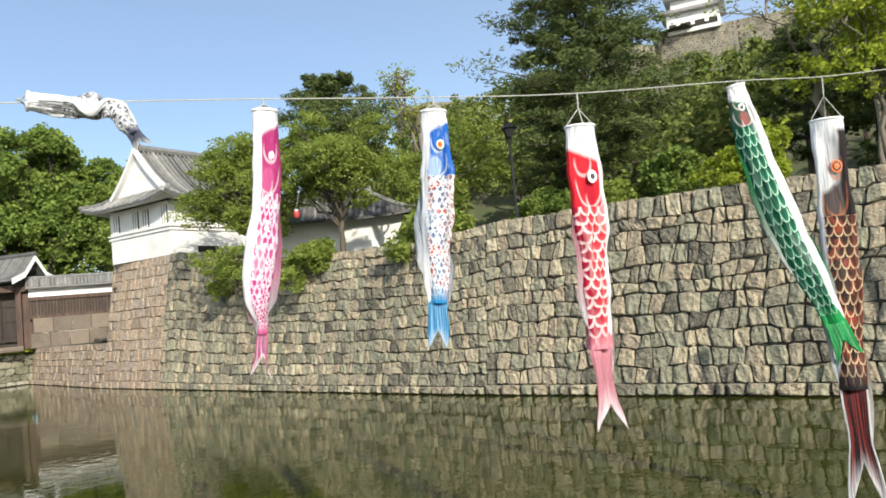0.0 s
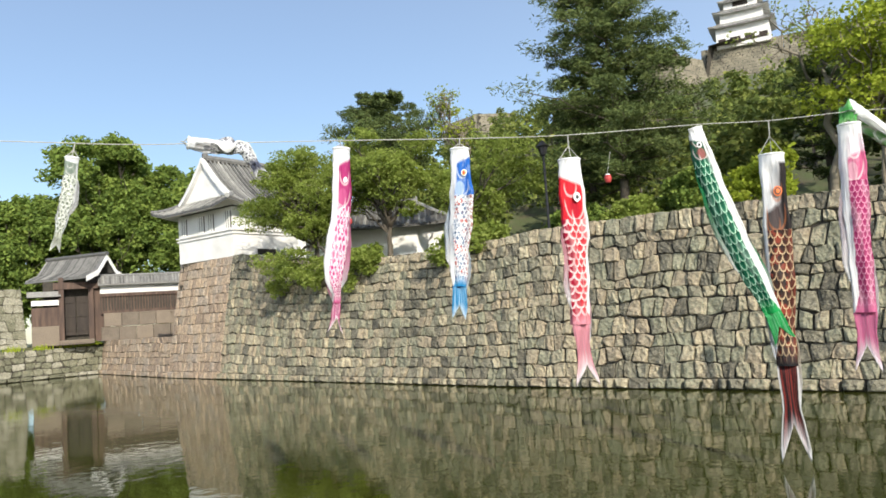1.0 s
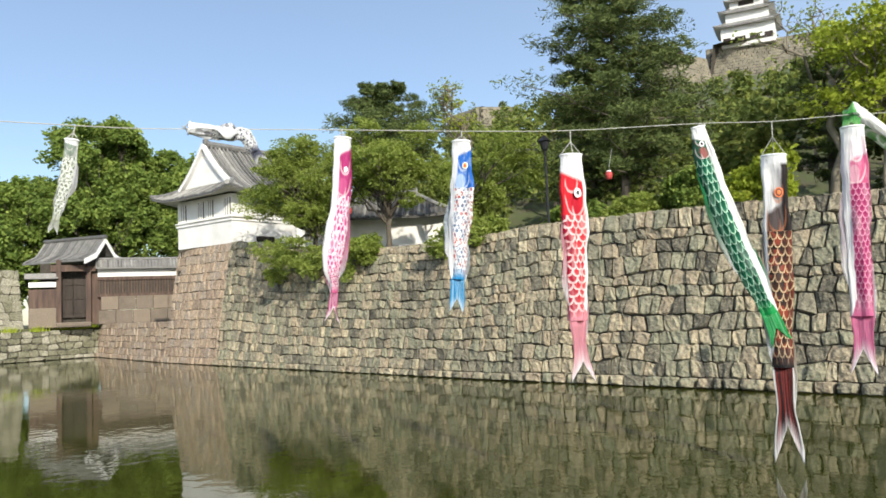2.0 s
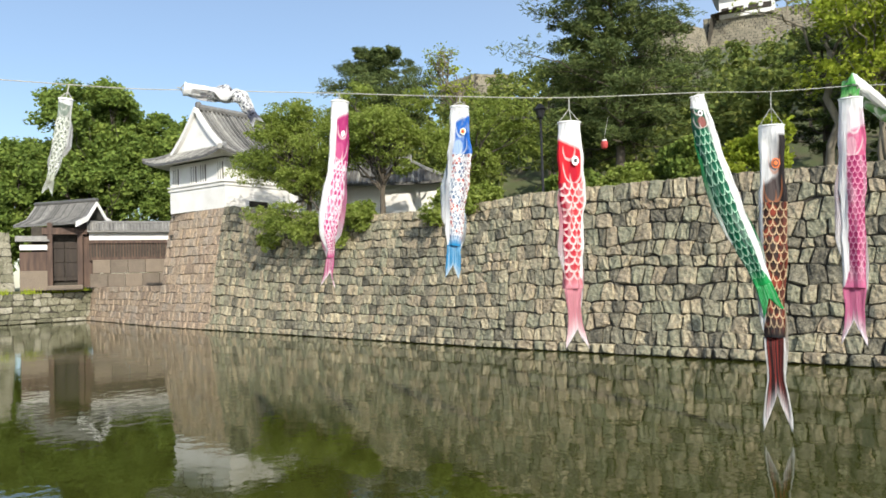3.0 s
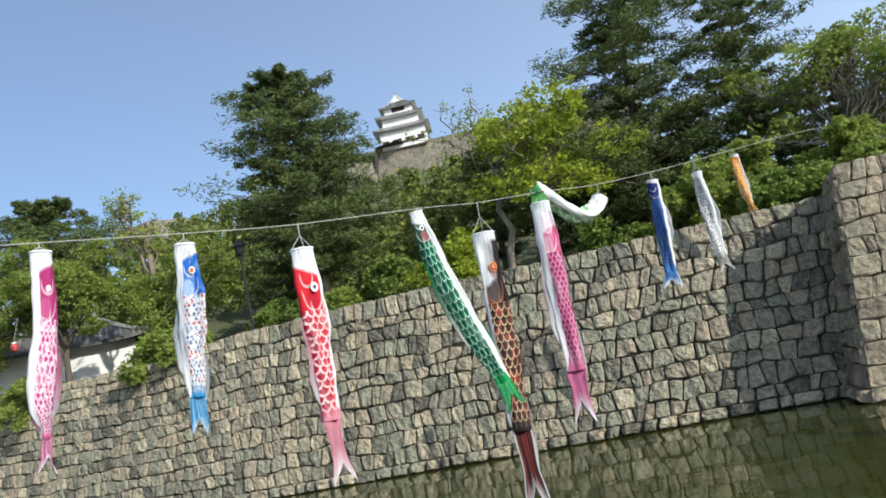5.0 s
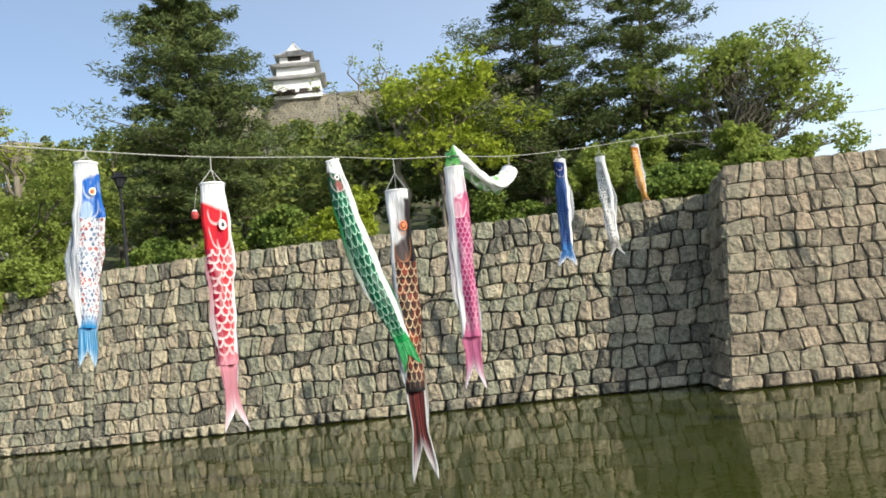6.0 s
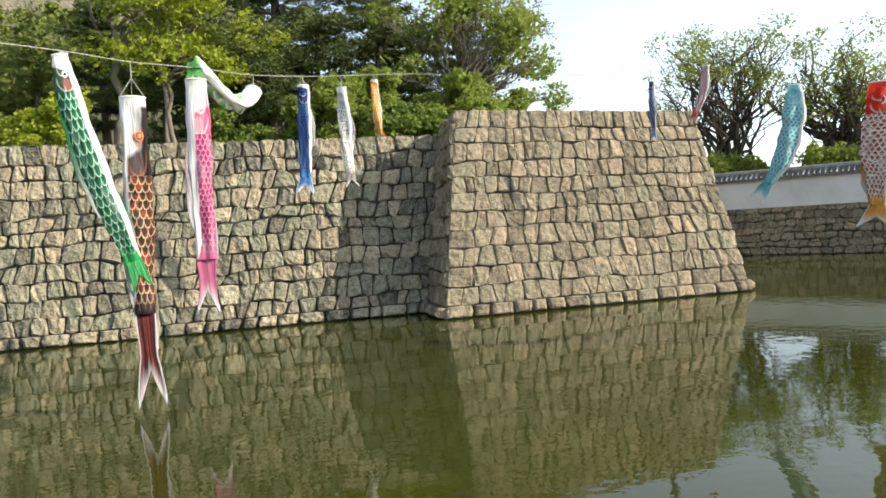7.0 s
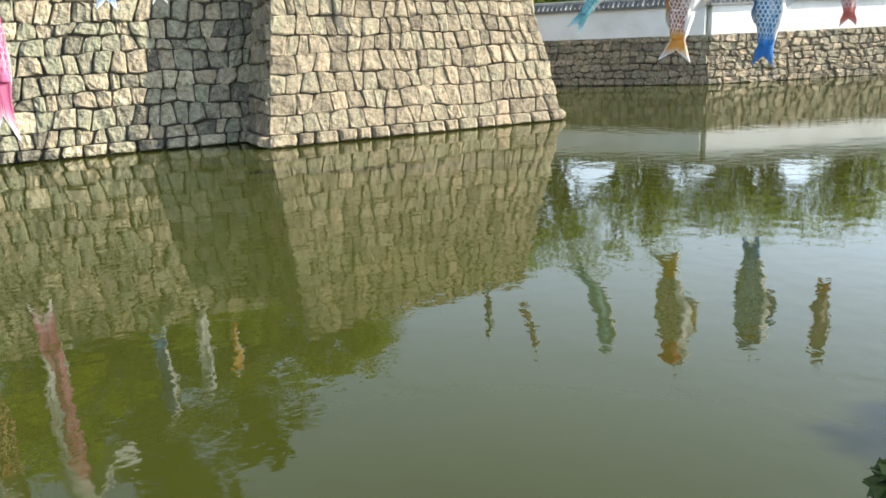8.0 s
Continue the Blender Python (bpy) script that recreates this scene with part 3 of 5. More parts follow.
# gate, fence and stone block by the bridge
gate = thing("castle_gate", (-86, 34, 3.6), "dark timber castle gate with tiled roof and white bargeboards", "gate")
GF = Matrix.Translation((-86.2, 32.2, 3.4)) @ Matrix.Rotation(math.atan2(3.0, 1.1), 4, "Z")
for x in (0.15, 3.05):
    boxes("post", gate, GF, [((x, 0, 3.6), (0.5, 0.5, 7.2))], GATE_WOOD)
boxes("lintel", gate, GF, [((1.6, 0, 6.3), (4.4, 0.55, 0.7))], GATE_WOOD)
boxes("threshold", gate, GF, [((1.6, 0.25, 0.25), (3.4, 1.5, 0.5))], SLAB, "worn stone threshold", bevel=0.06)
boxes("step", gate, GF, [((1.6, -0.75, 0.12), (3.0, 0.6, 0.26))], SLAB, "worn stone step", bevel=0.05)
# near-black sheet added in place of the shade inside the gateway
boxes("shade_panel", gate, GF, [((1.6, 1.35, 3.6), (6.4, 0.2, 6.6))], GAP)
# doors in the darkest wood, which carries the shade under the gate roof
for x in (0.85, 2.35):
    d = boxes("door", gate, GF, [((x, 0.9, 3.1), (1.4, 0.12, 4.2))], WOOD)
    for zz in (1.6, 3.1, 4.6):
        boxes("rail", d, GF, [((x, 0.8, zz), (1.35, 0.1, 0.22))], WOOD)
boxes("side_wall", gate, GF, [((-1.4, 0.3, 3.1), (2.6, 0.4, 2.0))], GATE_WOOD)
boxes("side_base", gate, GF, [((-1.4, 0.3, 1.05), (2.6, 0.5, 2.1))], SLAB, "grey stone base", bevel=0.04)
boxes("side_wall", gate, GF, [((4.2, 0.4, 3.0), (1.6, 0.3, 5.6))], GATE_WOOD)
boxes("side_plaster", gate, GF, [((-1.4, 0.28, 4.6), (2.6, 0.42, 0.55))], PLASTER)
RF = Matrix.Translation((-85.0, 36.4, 3.4)) @ Matrix.Rotation(radians(113), 4, "Z") @ Matrix.Translation((-2.4, 0, 0))
def gable_roof(parent, M, w, length, z, rise, over):
    """Ridge along local y; the gable end at y = 0 shows bargeboards."""
    prof = [(-over, 0.06), (w * 0.2, rise * 0.30), (w * 0.5, rise), (w * 0.8, rise * 0.30), (w + over, 0.06)]
    vs, fs = [], []
    for y in (-0.7, length):
        for x, zz in prof:
            vs.append(M @ Vector((x, y, z + zz)))
        for x, zz in prof:
            vs.append(M @ Vector((x, y, z + zz - 0.22)))
    for i in range(4):
        fs += [(i, i + 1, i + 11, i + 10), (i + 5, i + 15, i + 16, i + 6)]
    fs += [(0, 5, 6, 1), (1, 6, 7, 2), (2, 7, 8, 3), (3, 8, 9, 4), (10, 11, 16, 15), (11, 12, 17, 16), (12, 13, 18, 17), (13, 14, 19, 18), (0, 10, 15, 5), (4, 9, 19, 14)]
    piece("roof_surface", vs, fs, TILE, parent)
    y = 0.0
    while y < length:
        for half in (prof[:3], prof[2:]):
            piece("tile_rib", *tube_data([M @ Vector((x, y, z + zz + 0.03)) for x, zz in half], [0.08] * 3, 5), TILE, parent)
        y += 0.34
    piece("ridge", *tube_data([M @ Vector((w / 2, q, z + rise + 0.1)) for q in (-0.8, length / 2, length)], [0.24] * 3, 8), TILE, parent)
    for half in (prof[:3], prof[2:]):
        vs, fs = [], []
        for x, zz in half:
            for dz, dy in ((0.02, -0.78), (-0.55, -0.78), (-0.55, -0.68), (0.02, -0.68)):
                vs.append(M @ Vector((x, dy, z + zz + dz)))
        for i in range(2):
            for q in range(4):
                fs.append((i * 4 + q, i * 4 + (q + 1) % 4, i * 4 + 4 + (q + 1) % 4, i * 4 + 4 + q))
        fs += [(0, 1, 2, 3), (11, 10, 9, 8)]
        piece("bargeboard", vs, fs, PLASTER, parent, "white curved bargeboard")
    boxes("gable_boards", parent, M, [((w / 2, 0.1, z - 0.1), (w * 0.8, 0.12, 1.0))], WOOD)
gable_roof(gate, RF, 4.6, 8.0, 7.1, 2.5, 0.7)
boxes("small_roof", gate, GF, [((-1.5, 0.2, 5.3), (3.2, 1.6, 0.2)), ((-1.5, 0.5, 5.6), (3.2, 1.0, 0.4))], TILE)

fence = thing("gate_fence", (-84.4, 36, 3.6), "tiled fence with dark timber lattice on big stone slabs", "fence")
FM = Matrix.Translation((-84.75, 35.9, 3.55)) @ Matrix.Rotation(math.atan2(8.2, 3.4), 4, "Z")
FL = 8.9
for i in range(5):
    for j in range(2):
        boxes("slab", fence, FM, [((FL * (i + 0.5) / 5 + (0.3 if j else 0) * (i < 4), 0, 0.75 + 1.5 * j), (FL / 5 - 0.03, 0.5, 1.47))], SLAB, bevel=0.04)
boxes("lattice_back", fence, FM, [((FL / 2, 0.15, 4.05), (FL, 0.1, 1.7))], GAP)
for i in range(30):
    boxes("slat", fence, FM, [((FL * (i + 0.5) / 30, 0.02, 4.05), (0.13, 0.12, 1.6))], GATE_WOOD)
boxes("rail", fence, FM, [((FL / 2, 0, 3.12), (FL, 0.3, 0.34)), ((FL / 2, 0, 4.98), (FL, 0.3, 0.36))], GATE_WOOD)
boxes("plaster_band", fence, FM, [((FL / 2, 0.05, 5.6), (FL, 0.35, 0.9))], PLASTER)
vs = []
for x in (-0.2, FL + 0.1):
    for y, zz in ((-0.9, 0), (-0.9, 0.15), (-0.15, 1.0), (0.15, 1.0), (0.9, 0.15), (0.9, 0)):
        vs.append(FM @ Vector((x, y, 6.0 + zz)))
piece("coping", vs, [(i, (i + 1) % 6, 6 + (i + 1) % 6, 6 + i) for i in range(6)] + [(5, 4, 3, 2, 1, 0), (6, 7, 8, 9, 10, 11)], TILE, fence)
for i in range(27):
    piece("tile_rib", *tube_data([FM @ Vector((FL * i / 26, y, 6.0 + zz)) for y, zz in ((-0.92, 0.16), (-0.15, 1.02))], [0.08] * 2, 5), TILE, fence)
piece("ridge", *tube_data([FM @ Vector((x, 0, 7.08)) for x in (-0.2, FL / 2, FL + 0.1)], [0.2] * 3, 8), TILE, fence)
for k, (x, y, z) in enumerate(((-86.6, 33.0, 3.2), (-86.5, 34.6, 3.3), (-86.4, 30.4, 3.2), (-86.5, 27.6, 3.2), (-85.9, 35.6, 3.4))):
    tuft_ = thing("grass_tuft", (x, y, z), "bright green grass tuft on the stone bank by the gate", "grass tuft", "grass tufts by the gate")
    rt = random.Random(300 + k)
    blades = []
    for _ in range(60):
        bx, by = x + rt.gauss(0, 0.35), y + rt.gauss(0, 0.45)
        ex, ey, ez = bx + rt.gauss(0, 0.18), by + rt.gauss(0, 0.18), z + rt.uniform(0.25, 0.65)
        blades.append(([(bx - 0.03, by - 0.03, z - 0.15), (bx + 0.03, by + 0.03, z - 0.15), (ex, ey, ez)], [(0, 1, 2)]))
    piece("blades", *join(blades), LEAF_YELLOW, tuft_)
stone_wall("wall_gate_block", "pale stone wall beside the gate", (-87.4, 10, 3.0), (-87.6, 29.4, 3.0), (-87.8, 10, 9.6), (-88.0, 29.0, 9.6), MOSSY, seed=31, near=80, size=(1.2, 0.8), rough=0.06, footing=False)

# keep on the hill
KM = Matrix.Translation((-99.5, 247.5, 86.0)) @ Matrix.Rotation(radians(16), 4, "Z")
keep = thing("castle_keep", (-93, 251, 86), "three-storey white castle keep on the hilltop", "castle keep")
tiers = [(0.0, 0.0, 16.5, 11.5, 0.0, 5.7), (1.6, 1.4, 13.3, 8.7, 6.6, 4.1), (3.0, 2.6, 10.4, 6.2, 11.6, 3.2)]
for i, (ox, oy, w, d, z0, hh) in enumerate(tiers):
    M = KM @ Matrix.Translation((ox, oy, z0))
    boxes("wall", keep, M, [((w / 2, d / 2, hh / 2 - 0.5), (w, d, hh + 1.0))], PLASTER)
    rows_ = [((w / 2, -0.05, 1.3), (w * 0.92, 0.2, 1.9))] if i == 0 else ([((w / 2, -0.05, 2.4), (w * 0.45, 0.2, 1.5))] if i == 2 else [])
    if rows_:
        boxes("board_band", keep, M, rows_, WOOD, "dark boarded band")
    if i == 0:
        for x in (3.6, 8.2, 12.6):
            boxes("window", keep, M, [((x, -0.12, 1.9), (1.3, 0.3, 1.6))], PLASTER)
    K = thing("roof_tier", M.translation, "", "")
    K.parent = keep
    K.matrix_parent_inverse = keep.matrix_world.inverted()
    for key in ("label", "category"):
        if key in K.keys():
            del K[key]
    if i < 2:
        tiled_roof(K, M, w, d, hh, 0.55, 2.0, gable_back=None, spacing=0.8, rib=0.14, curve=0.02, ridge=0.35, under=PLASTER)
    else:
        tiled_roof(K, M, w, d, hh, 0.52, 1.6, gable_back=4.4, spacing=0.8, rib=0.14, curve=0.05, ridge=0.35, under=PLASTER)
FARSTONE = mat("far_stone", [(0.1, (0.10, 0.09, 0.065)), (0.4, (0.20, 0.18, 0.13)), (0.65, (0.27, 0.235, 0.165)), (0.95, (0.34, 0.29, 0.20))], scale=0.35, rough=0.9, bump=1.0, bump_scale=1.2, fine=0.4)
def rampart(name, label, pts, z0, zt, batter, material):
    holder = thing(name, (*pts[0], z0), label, "stone wall", kind="structure")
    for (x0, y0), (x1, y1) in zip(pts[:-1], pts[1:]):
        d = Vector((x1 - x0, y1 - y0, 0)).normalized()
        o = Vector((-d.y, d.x, 0)) * batter
        n = max(1, int(math.hypot(x1 - x0, y1 - y0) / 1.3))
        m = max(1, int((zt - z0) / 1.0))
        rnd = random.Random(int(x0 * 7 + y0))
        vs, fs = [], []
        for j in range(m):
            for i in range(n):
                q = len(vs)
                for a, b_ in ((i + 0.03, j + 0.03), (i + 0.97, j + 0.03), (i + 0.97, j + 0.97), (i + 0.03, j + 0.97)):
                    a += 0.5 * (j % 2) * (0 < i < n - 1) + rnd.uniform(-0.16, 0.16)
                    b_ += rnd.uniform(-0.12, 0.12)
                    p = Vector((x0, y0, z0)).lerp(Vector((x1, y1, z0)), min(1, a / n)) + Vector((0, 0, (zt - z0) * b_ / m)) + o * (b_ / m)
                    vs.append(p - o.normalized() * rnd.uniform(0.02, 0.3))
                fs.append((q, q + 1, q + 2, q + 3))
        ob = piece("stones", vs, fs, FARSTONE, holder)
        ob["kind"] = "stuff"
        a, b_ = Vector((x0, y0, z0)), Vector((x1, y1, z0))
        up = Vector((0, 0, zt - z0)) + o
        vs = [a, b_, b_ + up, a + up, b_ + up + o.normalized() * 9, a + up + o.normalized() * 9]
        piece("core", vs, [(0, 1, 2, 3), (3, 2, 4, 5)], GAP, holder)
rampart("wall_keep_base", "pale stone rampart below the keep", [(-103, 265), (-104, 244.5), (-80, 252.5), (-58, 259.5), (-30, 262)], 70, 86.2, 3.0, FARSTONE)
rampart("wall_hill_west", "pale stone rampart on the wooded hill", [(-122, 246), (-116, 222), (-104, 228), (-100, 243)], 66, 82, 3.5, FARSTONE)
rampart("wall_hill_east", "stone rampart on the wooded hill", [(-60, 256), (-40, 262), (-10, 262)], 70, 84.5, 2.0, FARSTONE)
rampart("wall_hill_far", "far stone rampart on the wooded hill", [(-175, 192), (-158, 190), (-150, 200)], 58, 69, 2.0, FARSTONE)

# ---- trees ----
def leaf_cloud(name, centres, spread, count, size, material, seed, parent=None, flat=1.0, slim=0.6, sag=0.0):
    """Small leaves, each a kite-shaped face of its own, in tufts round the given centres."""
    r = np.random.RandomState(seed)
    c = np.array(centres, dtype=float)
    sp = np.array(spread, dtype=float)
    pick = r.randint(0, len(c), count)
    off = r.normal(0, 1, (count, 3))
    off /= np.maximum(1e-6, np.linalg.norm(off, axis=1))[:, None]
    off *= (r.uniform(0, 1, count) ** 0.45)[:, None]
    off[:, 2] *= flat
    p = c[pick] + off * sp[pick][:, None]
    p[:, 2] -= sag * (off[:, 0] ** 2 + off[:, 1] ** 2) * sp[pick]
    a = r.normal(0, 1, (count, 3))
    a[:, 2] *= 0.6
    a /= np.linalg.norm(a, axis=1)[:, None]
    b_ = r.normal(0, 1, (count, 3))
    b_ -= a * (a * b_).sum(1)[:, None]
    b_ /= np.linalg.norm(b_, axis=1)[:, None]
    s = size * r.uniform(0.6, 1.35, count)[:, None]
    v = np.stack([p - a * s, p + b_ * s * slim - a * s * 0.1, p + a * s, p - b_ * s * slim - a * s * 0.1], 1).reshape(-1, 3)
    me = bpy.data.meshes.new(name)
    me.vertices.add(4 * count)
    me.vertices.foreach_set("co", v.ravel())
    me.loops.add(4 * count)
    me.loops.foreach_set("vertex_index", np.arange(4 * count))
    me.polygons.add(count)
    me.polygons.foreach_set("loop_start", np.arange(0, 4 * count, 4))
    me.polygons.foreach_set("loop_total", np.full(count, 4))
    me.update(calc_edges=True)
    me.materials.append(material)
    ob = new(name, me)
    if parent:
        ob.parent = parent
        ob.matrix_parent_inverse = parent.matrix_world.inverted()
    return ob


def limb(rnd, a, b_, r0, r1, wob=0.06, n=6):
    a, b_ = Vector(a), Vector(b_)
    L = (b_ - a).length
    pts = [a.lerp(b_, i / n) + Vector((rnd.uniform(-1, 1), rnd.uniform(-1, 1), rnd.uniform(-0.5, 0.7))) * L * wob * (0 < i < n) for i in range(n + 1)]
    return tube_data(pts, [r0 + (r1 - r0) * i / n for i in range(n + 1)], 6), pts


def broad_tree(name, label, base, fork, blobs, leaves, size, leafmat, bark, seed, r0=0.28, tufts=30, tuft=0.36, twigs=3, cat="tree", stems=1, flat=0.8, gnarl=0.06):
    """Trunk to the fork, a limb to each blob (x, y, z, rx, rz) of the crown, twigs into it, and leaves in tufts."""
    rnd = random.Random(seed)
    t = thing(name, base, label, cat)
    wood = []
    for k in range(stems):
        b0 = Vector(base) + Vector((rnd.uniform(-0.5, 0.5), rnd.uniform(-0.4, 0.4), 0)) * (k > 0)
        d, pts = limb(rnd, b0 - Vector((0, 0, 0.4)), fork, r0, r0 * 0.65, 0.025)
        wood.append(d)
    centres, spread = [], []
    for bx, by, bz, rx, rz in blobs:
        c = Vector((bx, by, bz))
        start = Vector(fork).lerp(Vector(base), rnd.uniform(0, 0.35))
        d, pts = limb(rnd, start, c, r0 * 0.5, r0 * 0.12, gnarl)
        wood.append(d)
        for _ in range(twigs):
            w = Vector((rnd.gauss(0, 1), rnd.gauss(0, 1), rnd.gauss(0.35, 0.7))).normalized()
            e = c + Vector((w.x * rx, w.y * rx, w.z * rz)) * 0.92
            d2, _p = limb(rnd, pts[rnd.randint(2, 5)], e, r0 * 0.16, r0 * 0.03, gnarl + 0.03, 5)
            wood.append(d2)
        for _ in range(tufts):
            w = Vector((rnd.gauss(0, 1), rnd.gauss(0, 1), rnd.gauss(0.1, 1))).normalized()
            q = rnd.uniform(0.5, 1.0)
            centres.append((bx + w.x * rx * q, by + w.y * rx * q, bz + w.z * rz * q))
            spread.append(rx * tuft * rnd.uniform(0.7, 1.35))
    piece("trunk", *join(wood), bark, t, smooth=True)
    leaf_cloud("crown", centres, spread, leaves, size, leafmat, seed, t, flat)
    return t


def pine(name, label, base, height, radius, seed, leaves=9000, size=0.22, low=0.3, lean=(0, 0), tiers=13, r0=0.33, shape=1.0, material=None):
    rnd = random.Random(seed)
    t = thing(name, base, label, "pine tree")
    bx, by, bz = base
    pts = [Vector((bx + lean[0] * q * q + rnd.uniform(-0.12, 0.12), by + lean[1] * q * q, bz - 0.4 + (height + 0.2) * q)) for q in np.linspace(0, 1, 9)]
    wood = [tube_data(pts, [r0 * (1 - 0.9 * i / 8) for i in range(9)], 8)]
    centres, spread = [], []
    for k in range(tiers):
        q = low + (1 - low) * (k + 0.3) / tiers
        i = min(7, int(q * 8))
        p = pts[i].lerp(pts[i + 1], q * 8 - i)
        prof = radius * (0.30 + 0.70 * math.sin(math.pi * min(1.0, 0.28 + 0.68 * (q - low) / (1 - low)))) * rnd.uniform(0.62, 1.18) * shape
        n = rnd.randint(5, 7)
        a0 = rnd.uniform(0, 6.28)
        for j in range(n):
            a = a0 + 6.28 * j / n + rnd.uniform(-0.35, 0.35)
            L = prof * rnd.uniform(0.6, 1.15)
            e = p + Vector((math.cos(a) * L, math.sin(a) * L, L * rnd.uniform(-0.08, 0.28)))
            d, bp = limb(rnd, p, e, r0 * 0.22 * (1 - 0.6 * q), 0.02, 0.06, 5)
            wood.append(d)
            for m in (1, 2, 3, 4, 5):
                for _ in range(2 + (m > 2)):
                    centres.append(tuple(bp[m] + Vector((rnd.uniform(-1, 1), rnd.uniform(-1, 1), rnd.uniform(0.0, 0.5))) * L * 0.17))
                    spread.append(max(0.34, L * 0.145 * rnd.uniform(0.7, 1.35)))
    centres.append(tuple(pts[-1]))
    spread.append(0.6)
    piece("trunk", *join(wood), BARK, t, smooth=True)
    leaf_cloud("needles", centres, spread, int(leaves * 1.75), size * 0.74, material or NEEDLE, seed, t, flat=0.62, slim=0.2)
    return t


def blobs_in(rnd, n, cx, cy, cz, rx, ry, rz, br):
    out = []
    for _ in range(n):
        w = Vector((rnd.gauss(0, 1), rnd.gauss(0, 1), rnd.gauss(0, 1))).normalized() * rnd.uniform(0.3, 1.0)
        s = br * rnd.uniform(0.7, 1.25)
        out.append((cx + w.x * rx, cy + w.y * ry, cz + w.z * rz, s, s * 0.7))
    return out


R = random.Random(11)
# great broadleaf trees behind the gate
broad_tree("broadleaf_tree", "large dense green broadleaf tree behind the gate", (-103, 46, 3.4), (-103, 46, 12), blobs_in(R, 36, -102.8, 45, 21.0, 5.0, 8.5, 9.5, 3.2), 90000, 0.27, LEAF_MID, BARK, 21, r0=0.6)
broad_tree("broadleaf_tree", "dense green broadleaf tree beside the tower", (-99.5, 55, 3.4), (-99.5, 55, 11), blobs_in(R, 28, -99.5, 55, 18.5, 5, 6.0, 8.5, 3.0), 66000, 0.27, LEAF_MID, BARK, 22, r0=0.55)
broad_tree("broadleaf_tree", "green broadleaf tree behind the stone wall", (-107, 33, 3.4), (-107, 33, 9), blobs_in(R, 36, -107, 36, 17.0, 5, 10, 9.5, 3.4), 90000, 0.28, LEAF_MID, BARK, 23, r0=0.5)
# feathery trees leaning over the moat wall
broad_tree("maple_tree", "light green feathery tree hanging over the moat wall", (-44.5, 34.8, 7.6), (-44.3, 34.2, 10.2), blobs_in(R, 26, -44.0, 33.6, 12.6, 5.0, 2.8, 4.2, 1.6) + [(-42.8, 31.2, 8.0, 1.5, 1.1), (-46.5, 31.6, 8.4, 1.4, 1.0), (-40.5, 32.0, 7.6, 1.2, 0.9)], 46000, 0.085, LEAF_LIGHT, BARK, 31, tufts=26, r0=0.24, flat=0.55)
broad_tree("maple_tree", "light green spreading tree behind the moat wall", (-38.0, 35.6, 7.3), (-37.6, 35.4, 10.6), blobs_in(R, 20, -37.6, 35.2, 13.4, 5.0, 2.8, 3.0, 1.5), 32000, 0.09, LEAF_LIGHT, BARK, 32, tufts=24, r0=0.22, flat=0.55)
broad_tree("maple_tree", "light green tree with drooping boughs by the wall", (-32.2, 36.6, 7.2), (-31.6, 36.4, 10.0), blobs_in(R, 18, -31.2, 37.4, 11.6, 4.4, 2.6, 3.2, 1.5), 24000, 0.09, LEAF_LIGHT, BARK, 33, tufts=24, r0=0.2, flat=0.55)
broad_tree("shrub", "bright green shrub spilling over the moat wall", (-28.6, 33.6, 7.2), (-28.4, 33.2, 7.9), blobs_in(R, 9, -28.4, 32.8, 8.2, 2.6, 1.0, 0.9, 0.9) + [(-29.4, 31.5, 7.2, 0.8, 0.6), (-27.0, 31.6, 7.5, 0.8, 0.6)], 9000, 0.10, LEAF_LIGHT, BARK, 34, r0=0.08, cat="shrub")
broad_tree("shrub", "green foliage hanging down the moat wall", (-36.5, 33.6, 7.4), (-36.5, 32.8, 7.8), blobs_in(R, 7, -37.0, 32.2, 7.4, 2.4, 0.7, 0.8, 0.9) + [(-38.0, 31.4, 6.4, 0.9, 0.7), (-41.5, 31.6, 6.9, 1.1, 0.8), (-44.0, 31.7, 7.4, 1.2, 0.9), (-45.8, 31.9, 6.6, 0.8, 0.7)], 13000, 0.10, LEAF_LIGHT, BARK, 35, r0=0.08, cat="shrub")
# bare-topped tree
def bare_tree(name, label, base, top, spread, seed, leafmat=None):
    rnd = random.Random(seed)
    t = thing(name, base, label, "tree")
    wood = []
    d, pts = limb(rnd, base, top, 0.26, 0.16, 0.04)
    wood.append(d)
    tips = []
    for k in range(7):
        a = rnd.uniform(0, 6.28)
        e = Vector(top) + Vector((math.cos(a) * spread * rnd.uniform(0.4, 1), math.sin(a) * spread * 0.8, spread * rnd.uniform(0.5, 1.5)))
        d, bp = limb(rnd, pts[rnd.randint(4, 6)], e, 0.10, 0.04, 0.09)
        wood.append(d)
        for _ in range(9):
            w = Vector((rnd.gauss(0, 1), rnd.gauss(0, 1), rnd.gauss(0.5, 0.8))) * spread * 0.22
            q = bp[rnd.randint(4, 6)]
            d2, b2 = limb(rnd, q, q + w, 0.045, 0.012, 0.12, 4)
            wood.append(d2)
            tips.append(tuple(q + w))
            for _ in range(3):
                w2 = Vector((rnd.gauss(0, 1), rnd.gauss(0, 1), rnd.gauss(0.3, 0.8))) * spread * 0.1
                wood.append(limb(rnd, b2[3], b2[3] + w2, 0.02, 0.008, 0.1, 3)[0])
    piece("trunk", *join(wood), BARK_PALE, t, smooth=True)
    if leafmat:
        leaf_cloud("crown", tips, [0.45] * len(tips), 1500, 0.09, leafmat, seed, t)
    return t
